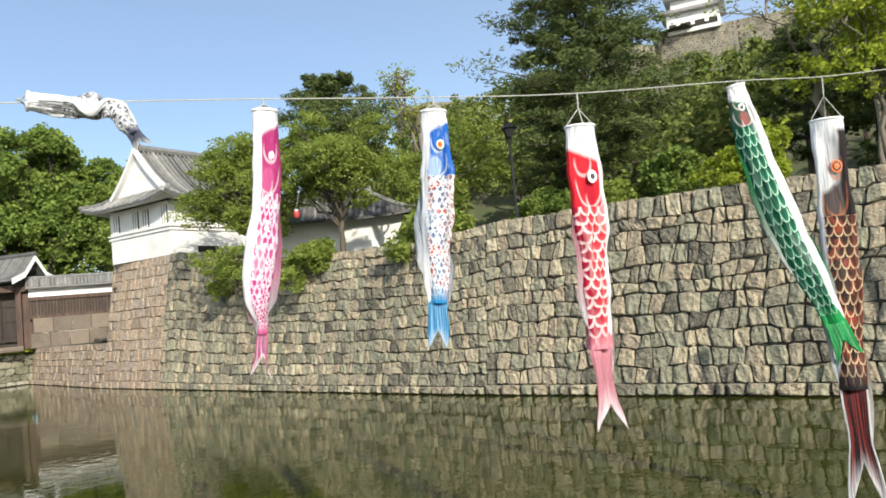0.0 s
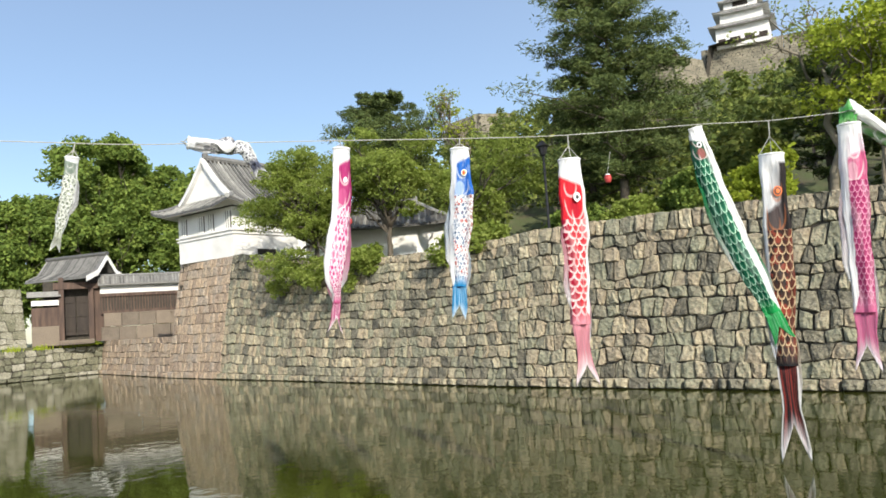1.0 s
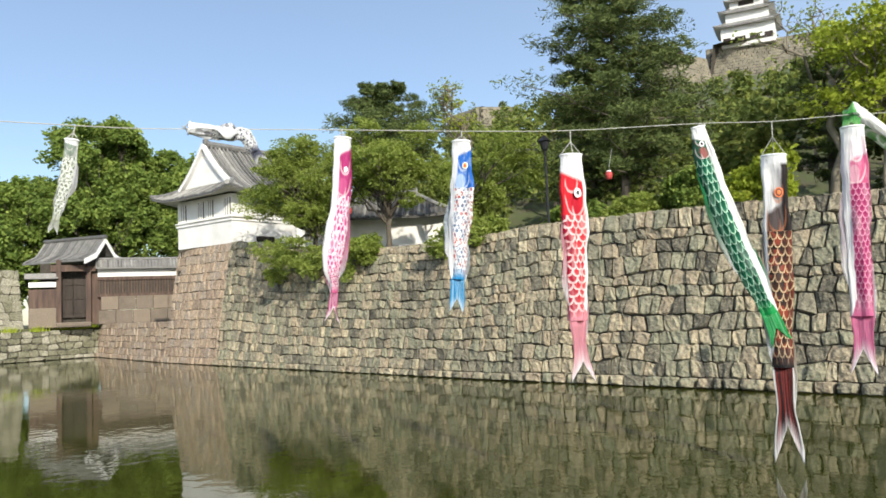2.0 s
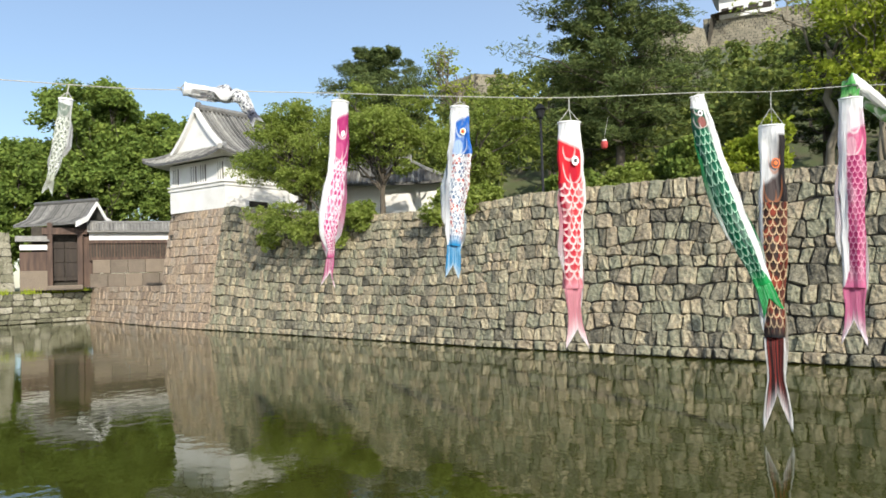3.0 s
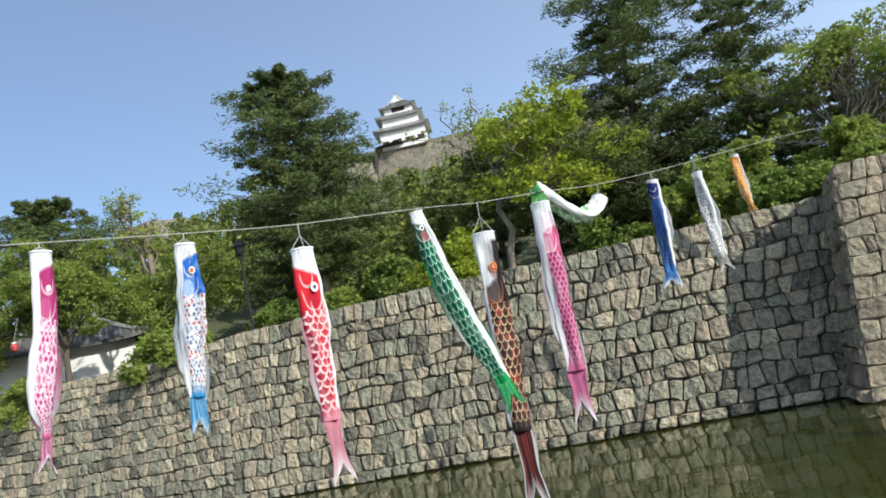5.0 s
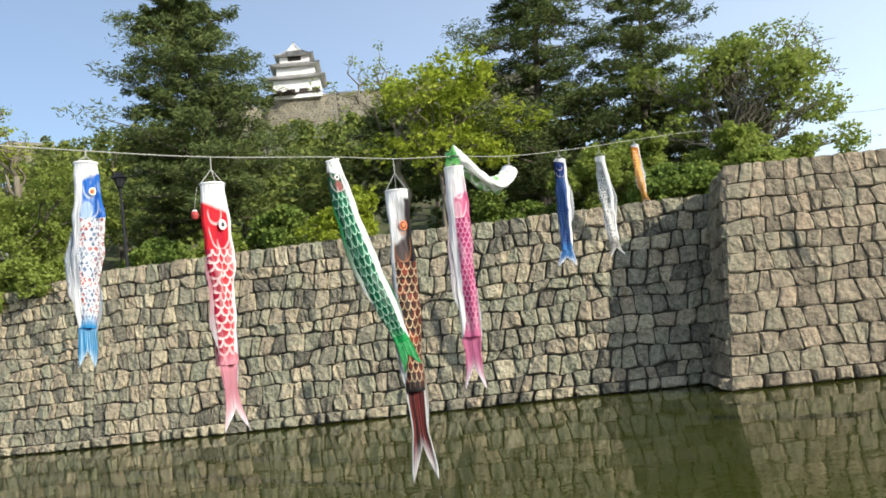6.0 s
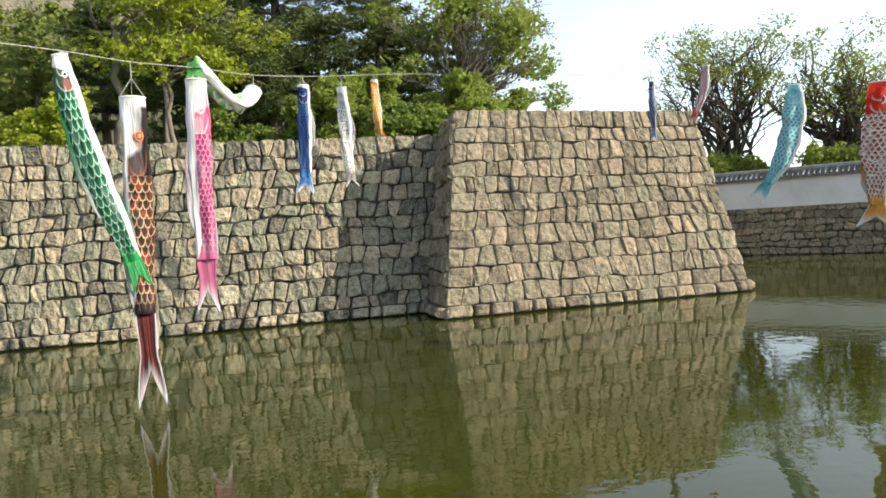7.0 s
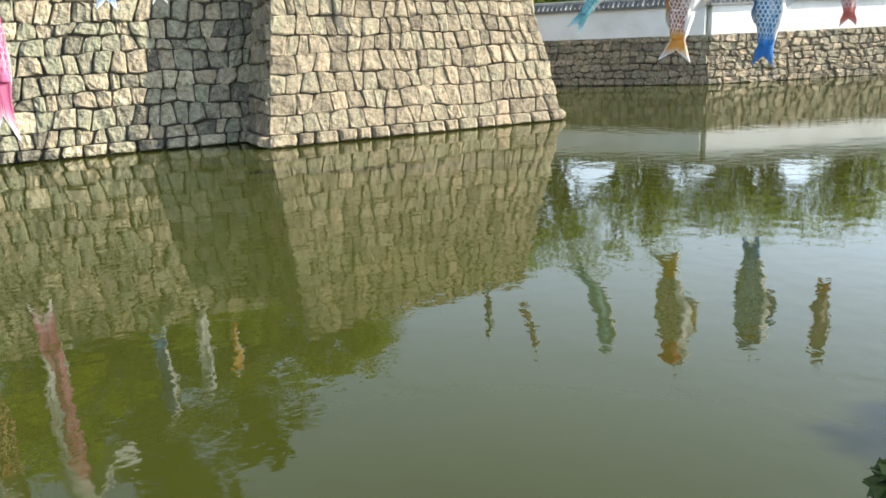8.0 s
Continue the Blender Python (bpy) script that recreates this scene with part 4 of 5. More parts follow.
bare_tree("bare_tree", "nearly leafless pollarded tree with knobby twigs", (-32.5, 38.6, 7.4), (-32.6, 37.8, 14.6), 2.2, 41, LEAF_YELLOW)
# pines
pine("pine_tree", "dark rounded black pine behind the trees", (-43.2, 40.6, 7.5), 14.0, 4.6, 51, leaves=22000, low=0.58, tiers=9, shape=1.15)
pine("pine_tree", "tall dark green pine above the moat wall", (-22.6, 40.6, 7.6), 16.8, 5.1, 52, leaves=46000, low=0.22, tiers=21, lean=(-0.8, 0))
pine("pine_tree", "very tall dark pine with straight trunk", (-3.9, 46.0, 7.4), 19.5, 5.3, 53, leaves=42000, low=0.14, tiers=19, r0=0.42, lean=(2.0, 0))
pine("pine_tree", "dark pine with open crown", (2.4, 47.5, 7.4), 16.0, 4.2, 54, leaves=26000, low=0.16, tiers=14, lean=(1.4, 0))
pine("pine_tree", "slim dark pine among broadleaf trees", (-26.6, 43.5, 7.6), 10.5, 3.2, 55, leaves=8000, low=0.3, tiers=9)
pine("pine_tree", "dark pine high on the slope", (-14.5, 52.0, 8.5), 10.5, 3.4, 56, leaves=8000, low=0.25, tiers=9)
# unseen broadleaf tree, added only to cast a shadow on the near water
broad_tree("broadleaf_tree", "unseen leafy broadleaf tree added on the near bank to shade the water", (16.6, -4.3, 2.1), (16.5, -4.2, 4.6), blobs_in(R, 18, 16.6, -4.2, 6.6, 2.2, 1.8, 1.7, 1.0), 16000, 0.13, LEAF_MID, BARK, 65, r0=0.2)
for k, (x, y, h) in enumerate(((-1.0, 51.5, 10.5), (4.2, 52.0, 9.0), (-8.6, 49.0, 11.0), (8.6, 51.0, 8.0))):
    pine("pine_tree", "dark young pine filling the wood behind the moat wall", (x, y, 7.4), h, 3.6, 57 + 10 * k, leaves=15000, low=0.06, tiers=11)
# yellow-green tree and light tree at the right end
broad_tree("broadleaf_tree", "yellow-green spring broadleaf tree with pale slim stems", (-9.1, 40.8, 7.4), (-9.0, 41.2, 13.0), blobs_in(R, 22, -7.8, 41.5, 15.4, 4.2, 2.8, 3.8, 1.5) + [(-11.8, 41.2, 13.2, 1.4, 0.9), (-6.0, 41.0, 12.0, 1.5, 0.8)], 12500, 0.12, LEAF_YELLOW, BARK_PALE, 61, stems=2, r0=0.15, tufts=20, flat=0.55)
bare_tree("bare_tree", "pale twiggy tree coming into leaf", (-11.5, 42.0, 7.4), (-11.4, 42.0, 14.5), 3.2, 62, LEAF_LIGHT)
broad_tree("broadleaf_tree", "light open spring tree with spreading boughs", (5.6, 42.5, 7.3), (6.2, 42.8, 10.6), blobs_in(R, 24, 7.2, 43.6, 14.0, 5.6, 2.6, 4.2, 1.4) + [(11.0, 42.6, 12.4, 1.4, 0.9), (11.8, 42.4, 10.2, 1.3, 0.8)], 12500, 0.12, LEAF_LIGHT, BARK_PALE, 63, twigs=16, r0=0.15, gnarl=0.1, tufts=22, flat=0.5, tuft=0.42)
bare_tree("bare_tree", "bare spreading tree behind the bastion", (7.0, 44.5, 7.3), (8.4, 44.0, 10.6), 4.0, 64, LEAF_LIGHT)
for k, (x, y, z, rx, rz, m, nl) in enumerate(((-13.5, 36.8, 8.9, 2.0, 1.2, LEAF_YELLOW, 7000), (-17.5, 38.5, 9.2, 2.4, 1.5, LEAF_MID, 8000), (-21.0, 38.2, 8.6, 2.2, 1.2, LEAF_LIGHT, 7000), (-25.0, 38.8, 9.2, 2.4, 1.6, LEAF_MID, 8000), (1.2, 39.5, 10.0, 2.6, 2.4, LEAF_LIGHT, 13000), (4.6, 39.0, 10.0, 2.4, 2.3, LEAF_LIGHT, 13000), (-1.5, 41.5, 8.9, 2.2, 1.4, LEAF_MID, 7000), (-6.5, 43.5, 9.0, 2.4, 1.5, LEAF_MID, 7000), (8.4, 41.0, 9.0, 2.2, 1.3, LEAF_LIGHT, 7000), (11.4, 41.4, 8.8, 1.6, 1.1, LEAF_LIGHT, 4000), (-1.2, 38.4, 9.2, 2.2, 1.6, LEAF_LIGHT, 9000), (2.6, 37.2, 8.3, 2.0, 1.0, LEAF_MID, 7000), (5.8, 37.4, 8.4, 1.8, 1.0, LEAF_LIGHT, 6000))):
    broad_tree("shrub", ("bright yellow-green shrub behind the moat wall", "dense green shrub behind the moat wall")[m is LEAF_MID], (x, y, 7.2), (x, y, z - 0.7), blobs_in(R, 9, x, y, z, rx, 1.4, rz, 0.9), nl, 0.11, m, BARK, 70 + k, r0=0.05, cat="shrub")
# trees behind the far white wall
for k, (x, y, h, w) in enumerate(((31.8, 57.5, 19.2, 6.3), (38.8, 53.0, 17.6, 6.2), (47, 49.0, 16.6, 6.2), (55, 45, 15.6, 6.0))):
    broad_tree("broadleaf_tree", "spreading dark-limbed tree in thin spring leaf behind the white wall", (x, y, 2.7), (x, y, 6.2), blobs_in(R, 30, x, y, h - 5.0, w * 1.1, w * 0.85, 4.6, 1.7), 7500, 0.12, LEAF_LIGHT, BARK, 90 + k, r0=0.4, twigs=6, tufts=20, tuft=0.5, gnarl=0.13, flat=0.55)
for k in range(9):
    x = 27 + 4.2 * k
    y = 56 - 2.4 * k + (k % 2) * 2
    broad_tree("shrub", "bright green hedge shrub behind the white wall", (x, y, 2.7), (x, y, 3.6), blobs_in(R, 9, x, y, 5.6, 2.6, 1.8, 1.6, 1.3), 8000, 0.15, LEAF_LIGHT, BARK, 100 + k, r0=0.1, cat="shrub")

# the wood on the castle hill
rnd = random.Random(5)
wc, ws, wl, wt = [], [], [], []
spots = []
for _ in range(5200):
    x, y = rnd.uniform(-215, 45), rnd.uniform(48, 262)
    if math.degrees(math.atan2(-x - 1, y)) < -6:
        continue
    z = land(min(x, 13.0), y)
    if z + 6.5 > sky_limit(x, y):
        continue
    near = all((x - a) ** 2 + (y - c) ** 2 > (2.6 + y * 0.012) ** 2 for a, c in spots)
    if near:
        spots.append((x, y))
for x, y in spots:
    z = land(min(x, 13.0), y)
    H = rnd.uniform(5.5, 9.5) * (0.75 if y > 190 else 1.0)
    rr = rnd.uniform(2.2, 3.8)
    wt.append(tube_data([(x, y, z - 0.5), (x + rnd.uniform(-0.4, 0.4), y, z + H * 0.75)], [0.22, 0.08], 5))
    for _ in range(9):
        w = Vector((rnd.gauss(0, 1), rnd.gauss(0, 1), rnd.gauss(0.2, 0.8))).normalized() * rnd.uniform(0.5, 1.0)
        wc.append((x + w.x * rr, y + w.y * rr, z + H * 0.66 + w.z * H * 0.34))
        ws.append(rr * rnd.uniform(0.3, 0.5))
wood = thing("hill_wood", (-60, 120, 20), "mixed green woodland covering the castle hill", "woodland", kind="stuff")
leaf_cloud("crown", wc, ws, 340000, 0.28, LEAF_WOOD, 7, wood, flat=0.7)["kind"] = "stuff"
piece("trunk", *join(wt), BARK, wood)["kind"] = "stuff"

# lamp post and lanterns among the trees
lamp = thing("street_lamp", (-25.2, 36.2, 7.4), "black metal park lamp post among the trees", "street lamp")
piece("pole", *tube_data([(-25.2, 36.2, 7.2), (-25.2, 36.2, 9.0), (-25.2, 36.2, 12.5)], [0.11, 0.08, 0.07], 8), METAL, lamp)
piece("lamp_head", *tube_data([(-25.2, 36.2, 12.5), (-25.2, 36.2, 12.6), (-25.2, 36.2, 13.0), (-25.2, 36.2, 13.05), (-25.2, 36.2, 13.4)], [0.1, 0.2, 0.3, 0.42, 0.06], 8), METAL, lamp)
RED = mat("red_paper", [(0.2, (0.35, 0.03, 0.03)), (0.8, (0.45, 0.06, 0.05))], scale=6, rough=0.6)
WHITE = mat("white_cloth", [(0.2, (0.72, 0.72, 0.72)), (0.8, (0.82, 0.82, 0.81))], scale=4, rough=0.8)
for x, y, z in ((-21.2, 36.3, 10.5), (-37.6, 31.9, 10.2)):
    lan = thing("paper_lantern", (x, y, z), "small red and white paper lantern hung among the trees", "lantern")
    piece("shade", *tube_data([(x, y, z - 0.22), (x, y, z - 0.18), (x, y, z), (x, y, z + 0.15), (x, y, z + 0.2)], [0.10, 0.15, 0.2, 0.18, 0.12], 10), RED, lan)
    piece("rim", *tube_data([(x, y, z + 0.2), (x, y, z + 0.26)], [0.13, 0.12], 10), WHITE, lan)
    piece("cord", *tube_data([(x, y, z + 0.33), (x + 0.1, y + 0.3, z + 1.5)], [0.012, 0.012], 4), ROPE, lan)

# ---- carp streamers ----
def uv_mat(name, build, rough=0.7, clear=0.3, folds=1.0):
    """Thin dyed cloth: build(nodes, links, u, v) gives the colour socket; lengthwise folds; some light comes through."""
    m = bpy.data.materials.new(name)
    m.use_nodes = True
    n, l = m.node_tree.nodes, m.node_tree.links
    b = n["Principled BSDF"]
    b.inputs["Roughness"].default_value = rough
    b.inputs["Specular IOR Level"].default_value = 0.3
    uv = n.new("ShaderNodeUVMap")
    sep = n.new("ShaderNodeSeparateXYZ")
    l.new(uv.outputs[0], sep.inputs[0])
    col = build(n, l, sep.outputs[0], sep.outputs[1])
    l.new(col, b.inputs["Base Color"])
    mp, nz, bp = n.new("ShaderNodeMapping"), n.new("ShaderNodeTexNoise"), n.new("ShaderNodeBump")
    mp.inputs["Scale"].default_value = (14, 1.6, 1)
    nz.inputs["Scale"].default_value, nz.inputs["Detail"].default_value = 1.3, 3
    bp.inputs["Strength"].default_value, bp.inputs["Distance"].default_value = folds, 0.06
    l.new(uv.outputs[0], mp.inputs[0])
    l.new(mp.outputs[0], nz.inputs["Vector"])
    l.new(nz.outputs[0], bp.inputs["Height"])
    l.new(bp.outputs[0], b.inputs["Normal"])
    tr, mx = n.new("ShaderNodeBsdfTranslucent"), n.new("ShaderNodeMixShader")
    out = [q for q in n if q.type == "OUTPUT_MATERIAL"][0]
    mx.inputs[0].default_value = clear
    l.new(col, tr.inputs[0])
    l.new(b.outputs[0], mx.inputs[1])
    l.new(tr.outputs[0], mx.inputs[2])
    l.new(mx.outputs[0], out.inputs[0])
    return m


def m_(n, l, op, a, b_=None, c=None):
    q = n.new("ShaderNodeMath")
    q.operation = op
    for i, x in enumerate((a, b_, c)):
        if x is None:
            continue
        if isinstance(x, (int, float)):
            q.inputs[i].default_value = x
        else:
            l.new(x, q.inputs[i])
    return q.outputs[0]


def mix_(n, l, f, a, b_):
    q = n.new("ShaderNodeMix")
    q.data_type = "RGBA"
    if isinstance(f, (int, float)):
        q.inputs[0].default_value = f
    else:
        l.new(f, q.inputs[0])
    for i, x in ((6, a), (7, b_)):
        if isinstance(x, tuple):
            q.inputs[i].default_value = (*x, 1)
        else:
            l.new(x, q.inputs[i])
    return q.outputs[2]


def step_(n, l, x, lo, hi):
    q = n.new("ShaderNodeMapRange")
    q.inputs[1].default_value, q.inputs[2].default_value = lo, hi
    l.new(x, q.inputs[0])
    return q.outputs[0]


CLOTH_WHITE = (0.80, 0.80, 0.79)


def across(n, l, u):
    """0 along the belly seam, 1 along the back, as wide as the flattened body shows it."""
    edge = m_(n, l, "ABSOLUTE", m_(n, l, "SUBTRACT", m_(n, l, "FRACT", m_(n, l, "ADD", u, 0.5)), 0.5))
    return m_(n, l, "MULTIPLY_ADD", m_(n, l, "COSINE", m_(n, l, "MULTIPLY", edge, 2 * math.pi)), -0.5, 0.5)


def uv_noise(n, l, sx, sy, detail=3):
    mp, nz = n.new("ShaderNodeMapping"), n.new("ShaderNodeTexNoise")
    mp.inputs["Scale"].default_value = (sx, sy, 1)
    nz.inputs["Scale"].default_value, nz.inputs["Detail"].default_value = 1.0, detail
    l.new(n.new("ShaderNodeUVMap").outputs[0], mp.inputs[0])
    l.new(mp.outputs[0], nz.inputs["Vector"])
    return nz.outputs[0]


def hypot_(n, l, a, b_):
    return m_(n, l, "SQRT", m_(n, l, "ADD", m_(n, l, "MULTIPLY", a, a), m_(n, l, "MULTIPLY", b_, b_)))


def scale_mat(name, dark, mid, rim, rows=20, cols=4.5, belly=0.10, spots=None, back=None, fleck=0.0, rimw=0.64, end=None, fold_fade=0.55):
    """Rows of overlapping fish scales with pale rims, each row set half a scale aside; a white belly along one seam."""
    def build(n, l, u, v):
        off = m_(n, l, "SUBTRACT", uv_noise(n, l, 4, 3), 0.5)
        f0 = across(n, l, u)
        f = m_(n, l, "MULTIPLY_ADD", off, 0.16, f0)
        r = m_(n, l, "MULTIPLY", m_(n, l, "MULTIPLY_ADD", off, 0.05, v), rows)
        row = m_(n, l, "FLOOR", r)
        y = m_(n, l, "FRACT", r)
        odd = m_(n, l, "MULTIPLY", m_(n, l, "MODULO", row, 2.0), 0.5)
        col_ = m_(n, l, "MULTIPLY_ADD", f, cols, odd)
        dx = m_(n, l, "ABSOLUTE", m_(n, l, "SUBTRACT", m_(n, l, "FRACT", col_), 0.5))
        d1 = hypot_(n, l, m_(n, l, "MULTIPLY", dx, 1.75), m_(n, l, "MULTIPLY", y, 0.9))
        d2 = hypot_(n, l, m_(n, l, "MULTIPLY", m_(n, l, "SUBTRACT", 0.5, dx), 1.75), m_(n, l, "MULTIPLY", m_(n, l, "SUBTRACT", y, 1.0), 0.9))
        own = m_(n, l, "LESS_THAN", d1, 1.0)
        d = m_(n, l, "ADD", m_(n, l, "MULTIPLY", own, d1), m_(n, l, "MULTIPLY", m_(n, l, "SUBTRACT", 1.0, own), d2))
        nz = uv_noise(n, l, 7, 9)
        inner = mix_(n, l, step_(n, l, d, 0.1, 0.75), dark, mid)
        if spots:
            inner = mix_(n, l, step_(n, l, nz, 0.52, 0.58), inner, spots)
        if back:
            inner = mix_(n, l, step_(n, l, f, 0.72, 0.95), inner, back)
        if fleck:
            inner = mix_(n, l, step_(n, l, uv_noise(n, l, 16, 26, 2), fleck - 0.03, fleck + 0.03), inner, CLOTH_WHITE)
        ring = m_(n, l, "MULTIPLY", step_(n, l, d, rimw, rimw + 0.13), step_(n, l, nz, 0.18, 0.45))
        col = mix_(n, l, ring, inner, rim)
        # pale lengthwise streaks: faded dye, and light on the folds painted in
        col = mix_(n, l, m_(n, l, "MULTIPLY", step_(n, l, uv_noise(n, l, 9, 2.5, 4), 0.50, 0.72), fold_fade), col, tuple(0.4 * a + 0.5 for a in rim))
        if end:
            col = mix_(n, l, step_(n, l, m_(n, l, "MULTIPLY_ADD", nz, 0.10, v), 0.93, 1.04), col, end)
        wob = m_(n, l, "MULTIPLY_ADD", m_(n, l, "SUBTRACT", uv_noise(n, l, 5, 12), 0.5), 0.12, m_(n, l, "MULTIPLY_ADD", step_(n, l, v, 0.88, 1.0), 0.25 if end else 0.0, f0))
        return mix_(n, l, step_(n, l, wob, belly + 0.04, belly - 0.02), col, CLOTH_WHITE)
    return uv_mat(name, build)


def head_mat(name, colour, second, white_to=0.35, belly=0.12, arc=(0.80, 0.72, 0.70), back=None, shade=None):
    """White mouth end, a coloured cap that comes down further on the back, a cheek patch and pale gill arcs."""
    def build(n, l, u, v):
        nz = uv_noise(n, l, 9, 2.2)
        f = across(n, l, u)
        fw = m_(n, l, "MULTIPLY_ADD", m_(n, l, "SUBTRACT", nz, 0.5), 0.16, f)
        vw = m_(n, l, "ADD", m_(n, l, "MULTIPLY_ADD", f, 0.18, v), m_(n, l, "MULTIPLY_ADD", nz, 0.10, -0.05))
        cap = mix_(n, l, step_(n, l, uv_noise(n, l, 12, 5), 0.50, 0.60), colour, tuple(0.75 * a + 0.25 * b_ for a, b_ in zip(colour, second)))
        base = CLOTH_WHITE
        if shade:
            base = mix_(n, l, step_(n, l, m_(n, l, "MULTIPLY", step_(n, l, fw, 0.15, 0.8), step_(n, l, v, 0.12, 0.5)), 0.0, 1.0), CLOTH_WHITE, shade)
        col = mix_(n, l, step_(n, l, vw, white_to + 0.07, white_to + 0.13), base, cap)
        if back:
            col = mix_(n, l, m_(n, l, "MULTIPLY", step_(n, l, fw, 0.70, 0.80), step_(n, l, v, 0.14, 0.2)), col, back)
        # cheek patch, then gill cover and mouth line as pale arcs
        for cf, cv, rr, c, hollow in ((0.50, 0.86, 0.15, second, False), (0.52, 0.74, 0.27, arc, True), (0.60, 0.50, 0.17, arc, True), (0.40, 0.90, 0.17, arc, True)):
            dd = hypot_(n, l, m_(n, l, "MULTIPLY", m_(n, l, "SUBTRACT", f, cf), 0.75), m_(n, l, "SUBTRACT", v, cv))
            if hollow:
                band = m_(n, l, "MULTIPLY", step_(n, l, m_(n, l, "ABSOLUTE", m_(n, l, "SUBTRACT", dd, rr)), 0.028, 0.010), step_(n, l, v, cv - 0.05, cv + 0.05))
            else:
                band = step_(n, l, dd, rr, rr - 0.03)
            col = mix_(n, l, m_(n, l, "MULTIPLY", band, 0.6), col, c)
        return mix_(n, l, step_(n, l, fw, belly + 0.03, belly - 0.03), col, CLOTH_WHITE)
    return uv_mat(name, build)


def tail_mat(name, colour, tip, dark=None, start=0.35, hem=0.0):
    """Streaks running down to a pale tip; hem whitens the two outer edges."""
    def build(n, l, u, v):
        nz = uv_noise(n, l, 22, 0.7)
        base = mix_(n, l, step_(n, l, nz, 0.45, 0.6), colour, dark or tuple(q * 0.72 + 0.05 for q in colour))
        f = m_(n, l, "ADD", v, m_(n, l, "MULTIPLY", m_(n, l, "SUBTRACT", nz, 0.5), 0.6))
        col = mix_(n, l, step_(n, l, f, start, start + 0.55), base, tip)
        if hem:
            side = m_(n, l, "ABSOLUTE", m_(n, l, "SUBTRACT", u, 0.5))
            col = mix_(n, l, m_(n, l, "MULTIPLY", step_(n, l, m_(n, l, "MULTIPLY_ADD", nz, 0.08, side), 0.44, 0.5), hem), col, CLOTH_WHITE)
        return col
    return uv_mat(name, build)


EYE_BLACK = mat("eye_black", [(0.2, (0.015, 0.015, 0.015)), (0.8, (0.03, 0.03, 0.03))], rough=0.5)
EYE_GOLD = mat("eye_gold", [(0.2, (0.6, 0.35, 0.05)), (0.8, (0.75, 0.45, 0.1))], rough=0.5)
EYE_ORANGE = mat("eye_orange", [(0.2, (0.66, 0.13, 0.02)), (0.8, (0.75, 0.2, 0.04))], rough=0.5)
EYE_RED = mat("eye_red", [(0.2, (0.6, 0.05, 0.03)), (0.8, (0.7, 0.1, 0.05))], rough=0.5)


def spine_at(pts, s):
    """A smooth line through pts (Catmull-Rom), s from 0 to 1."""
    k = len(pts) - 1
    i = min(int(s * k), k - 1)
    t = s * k - i
    p0, p1, p2, p3 = pts[max(0, i - 1)], pts[i], pts[i + 1], pts[min(k, i + 2)]
    return 0.5 * ((2 * p1) + (p2 - p0) * t + (2 * p0 - 5 * p1 + 4 * p2 - p3) * t * t + (3 * p1 - p0 - 3 * p2 + p3) * t * t * t)


def uv_mesh(name, rows, us, vs_, material, parent, closed, label="", solid=0.0, smooth=True):
    """A grid of points (rows of equal length) with u and v stored in a UV map."""
    k, verts, faces, uvs = len(rows[0]), [], [], []
    for r in rows:
        verts += [tuple(p) for p in r]
    for j in range(len(rows) - 1):
        for i in range(k if closed else k - 1):
            a, b_ = i, (i + 1) % k
            faces.append((j * k + a, j * k + b_, (j + 1) * k + b_, (j + 1) * k + a))
            ub = us[b_] if b_ or not closed else us[0] + 1
            uvs += [(us[a], vs_[j]), (ub, vs_[j]), (ub, vs_[j + 1]), (us[a], vs_[j + 1])]
    me = mesh_of(name, verts, faces, material, smooth)
    lay = me.uv_layers.new(name="UVMap")
    lay.data.foreach_set("uv", [q for w in uvs for q in w])
    ob = new(name, me)
    ob.parent = parent
    ob.matrix_parent_inverse = parent.matrix_world.inverted()
    if solid:
        md = ob.modifiers.new("cloth", "SOLIDIFY")
        md.thickness, md.offset = solid, 0
    if label:
        ob["label"] = label
    return ob


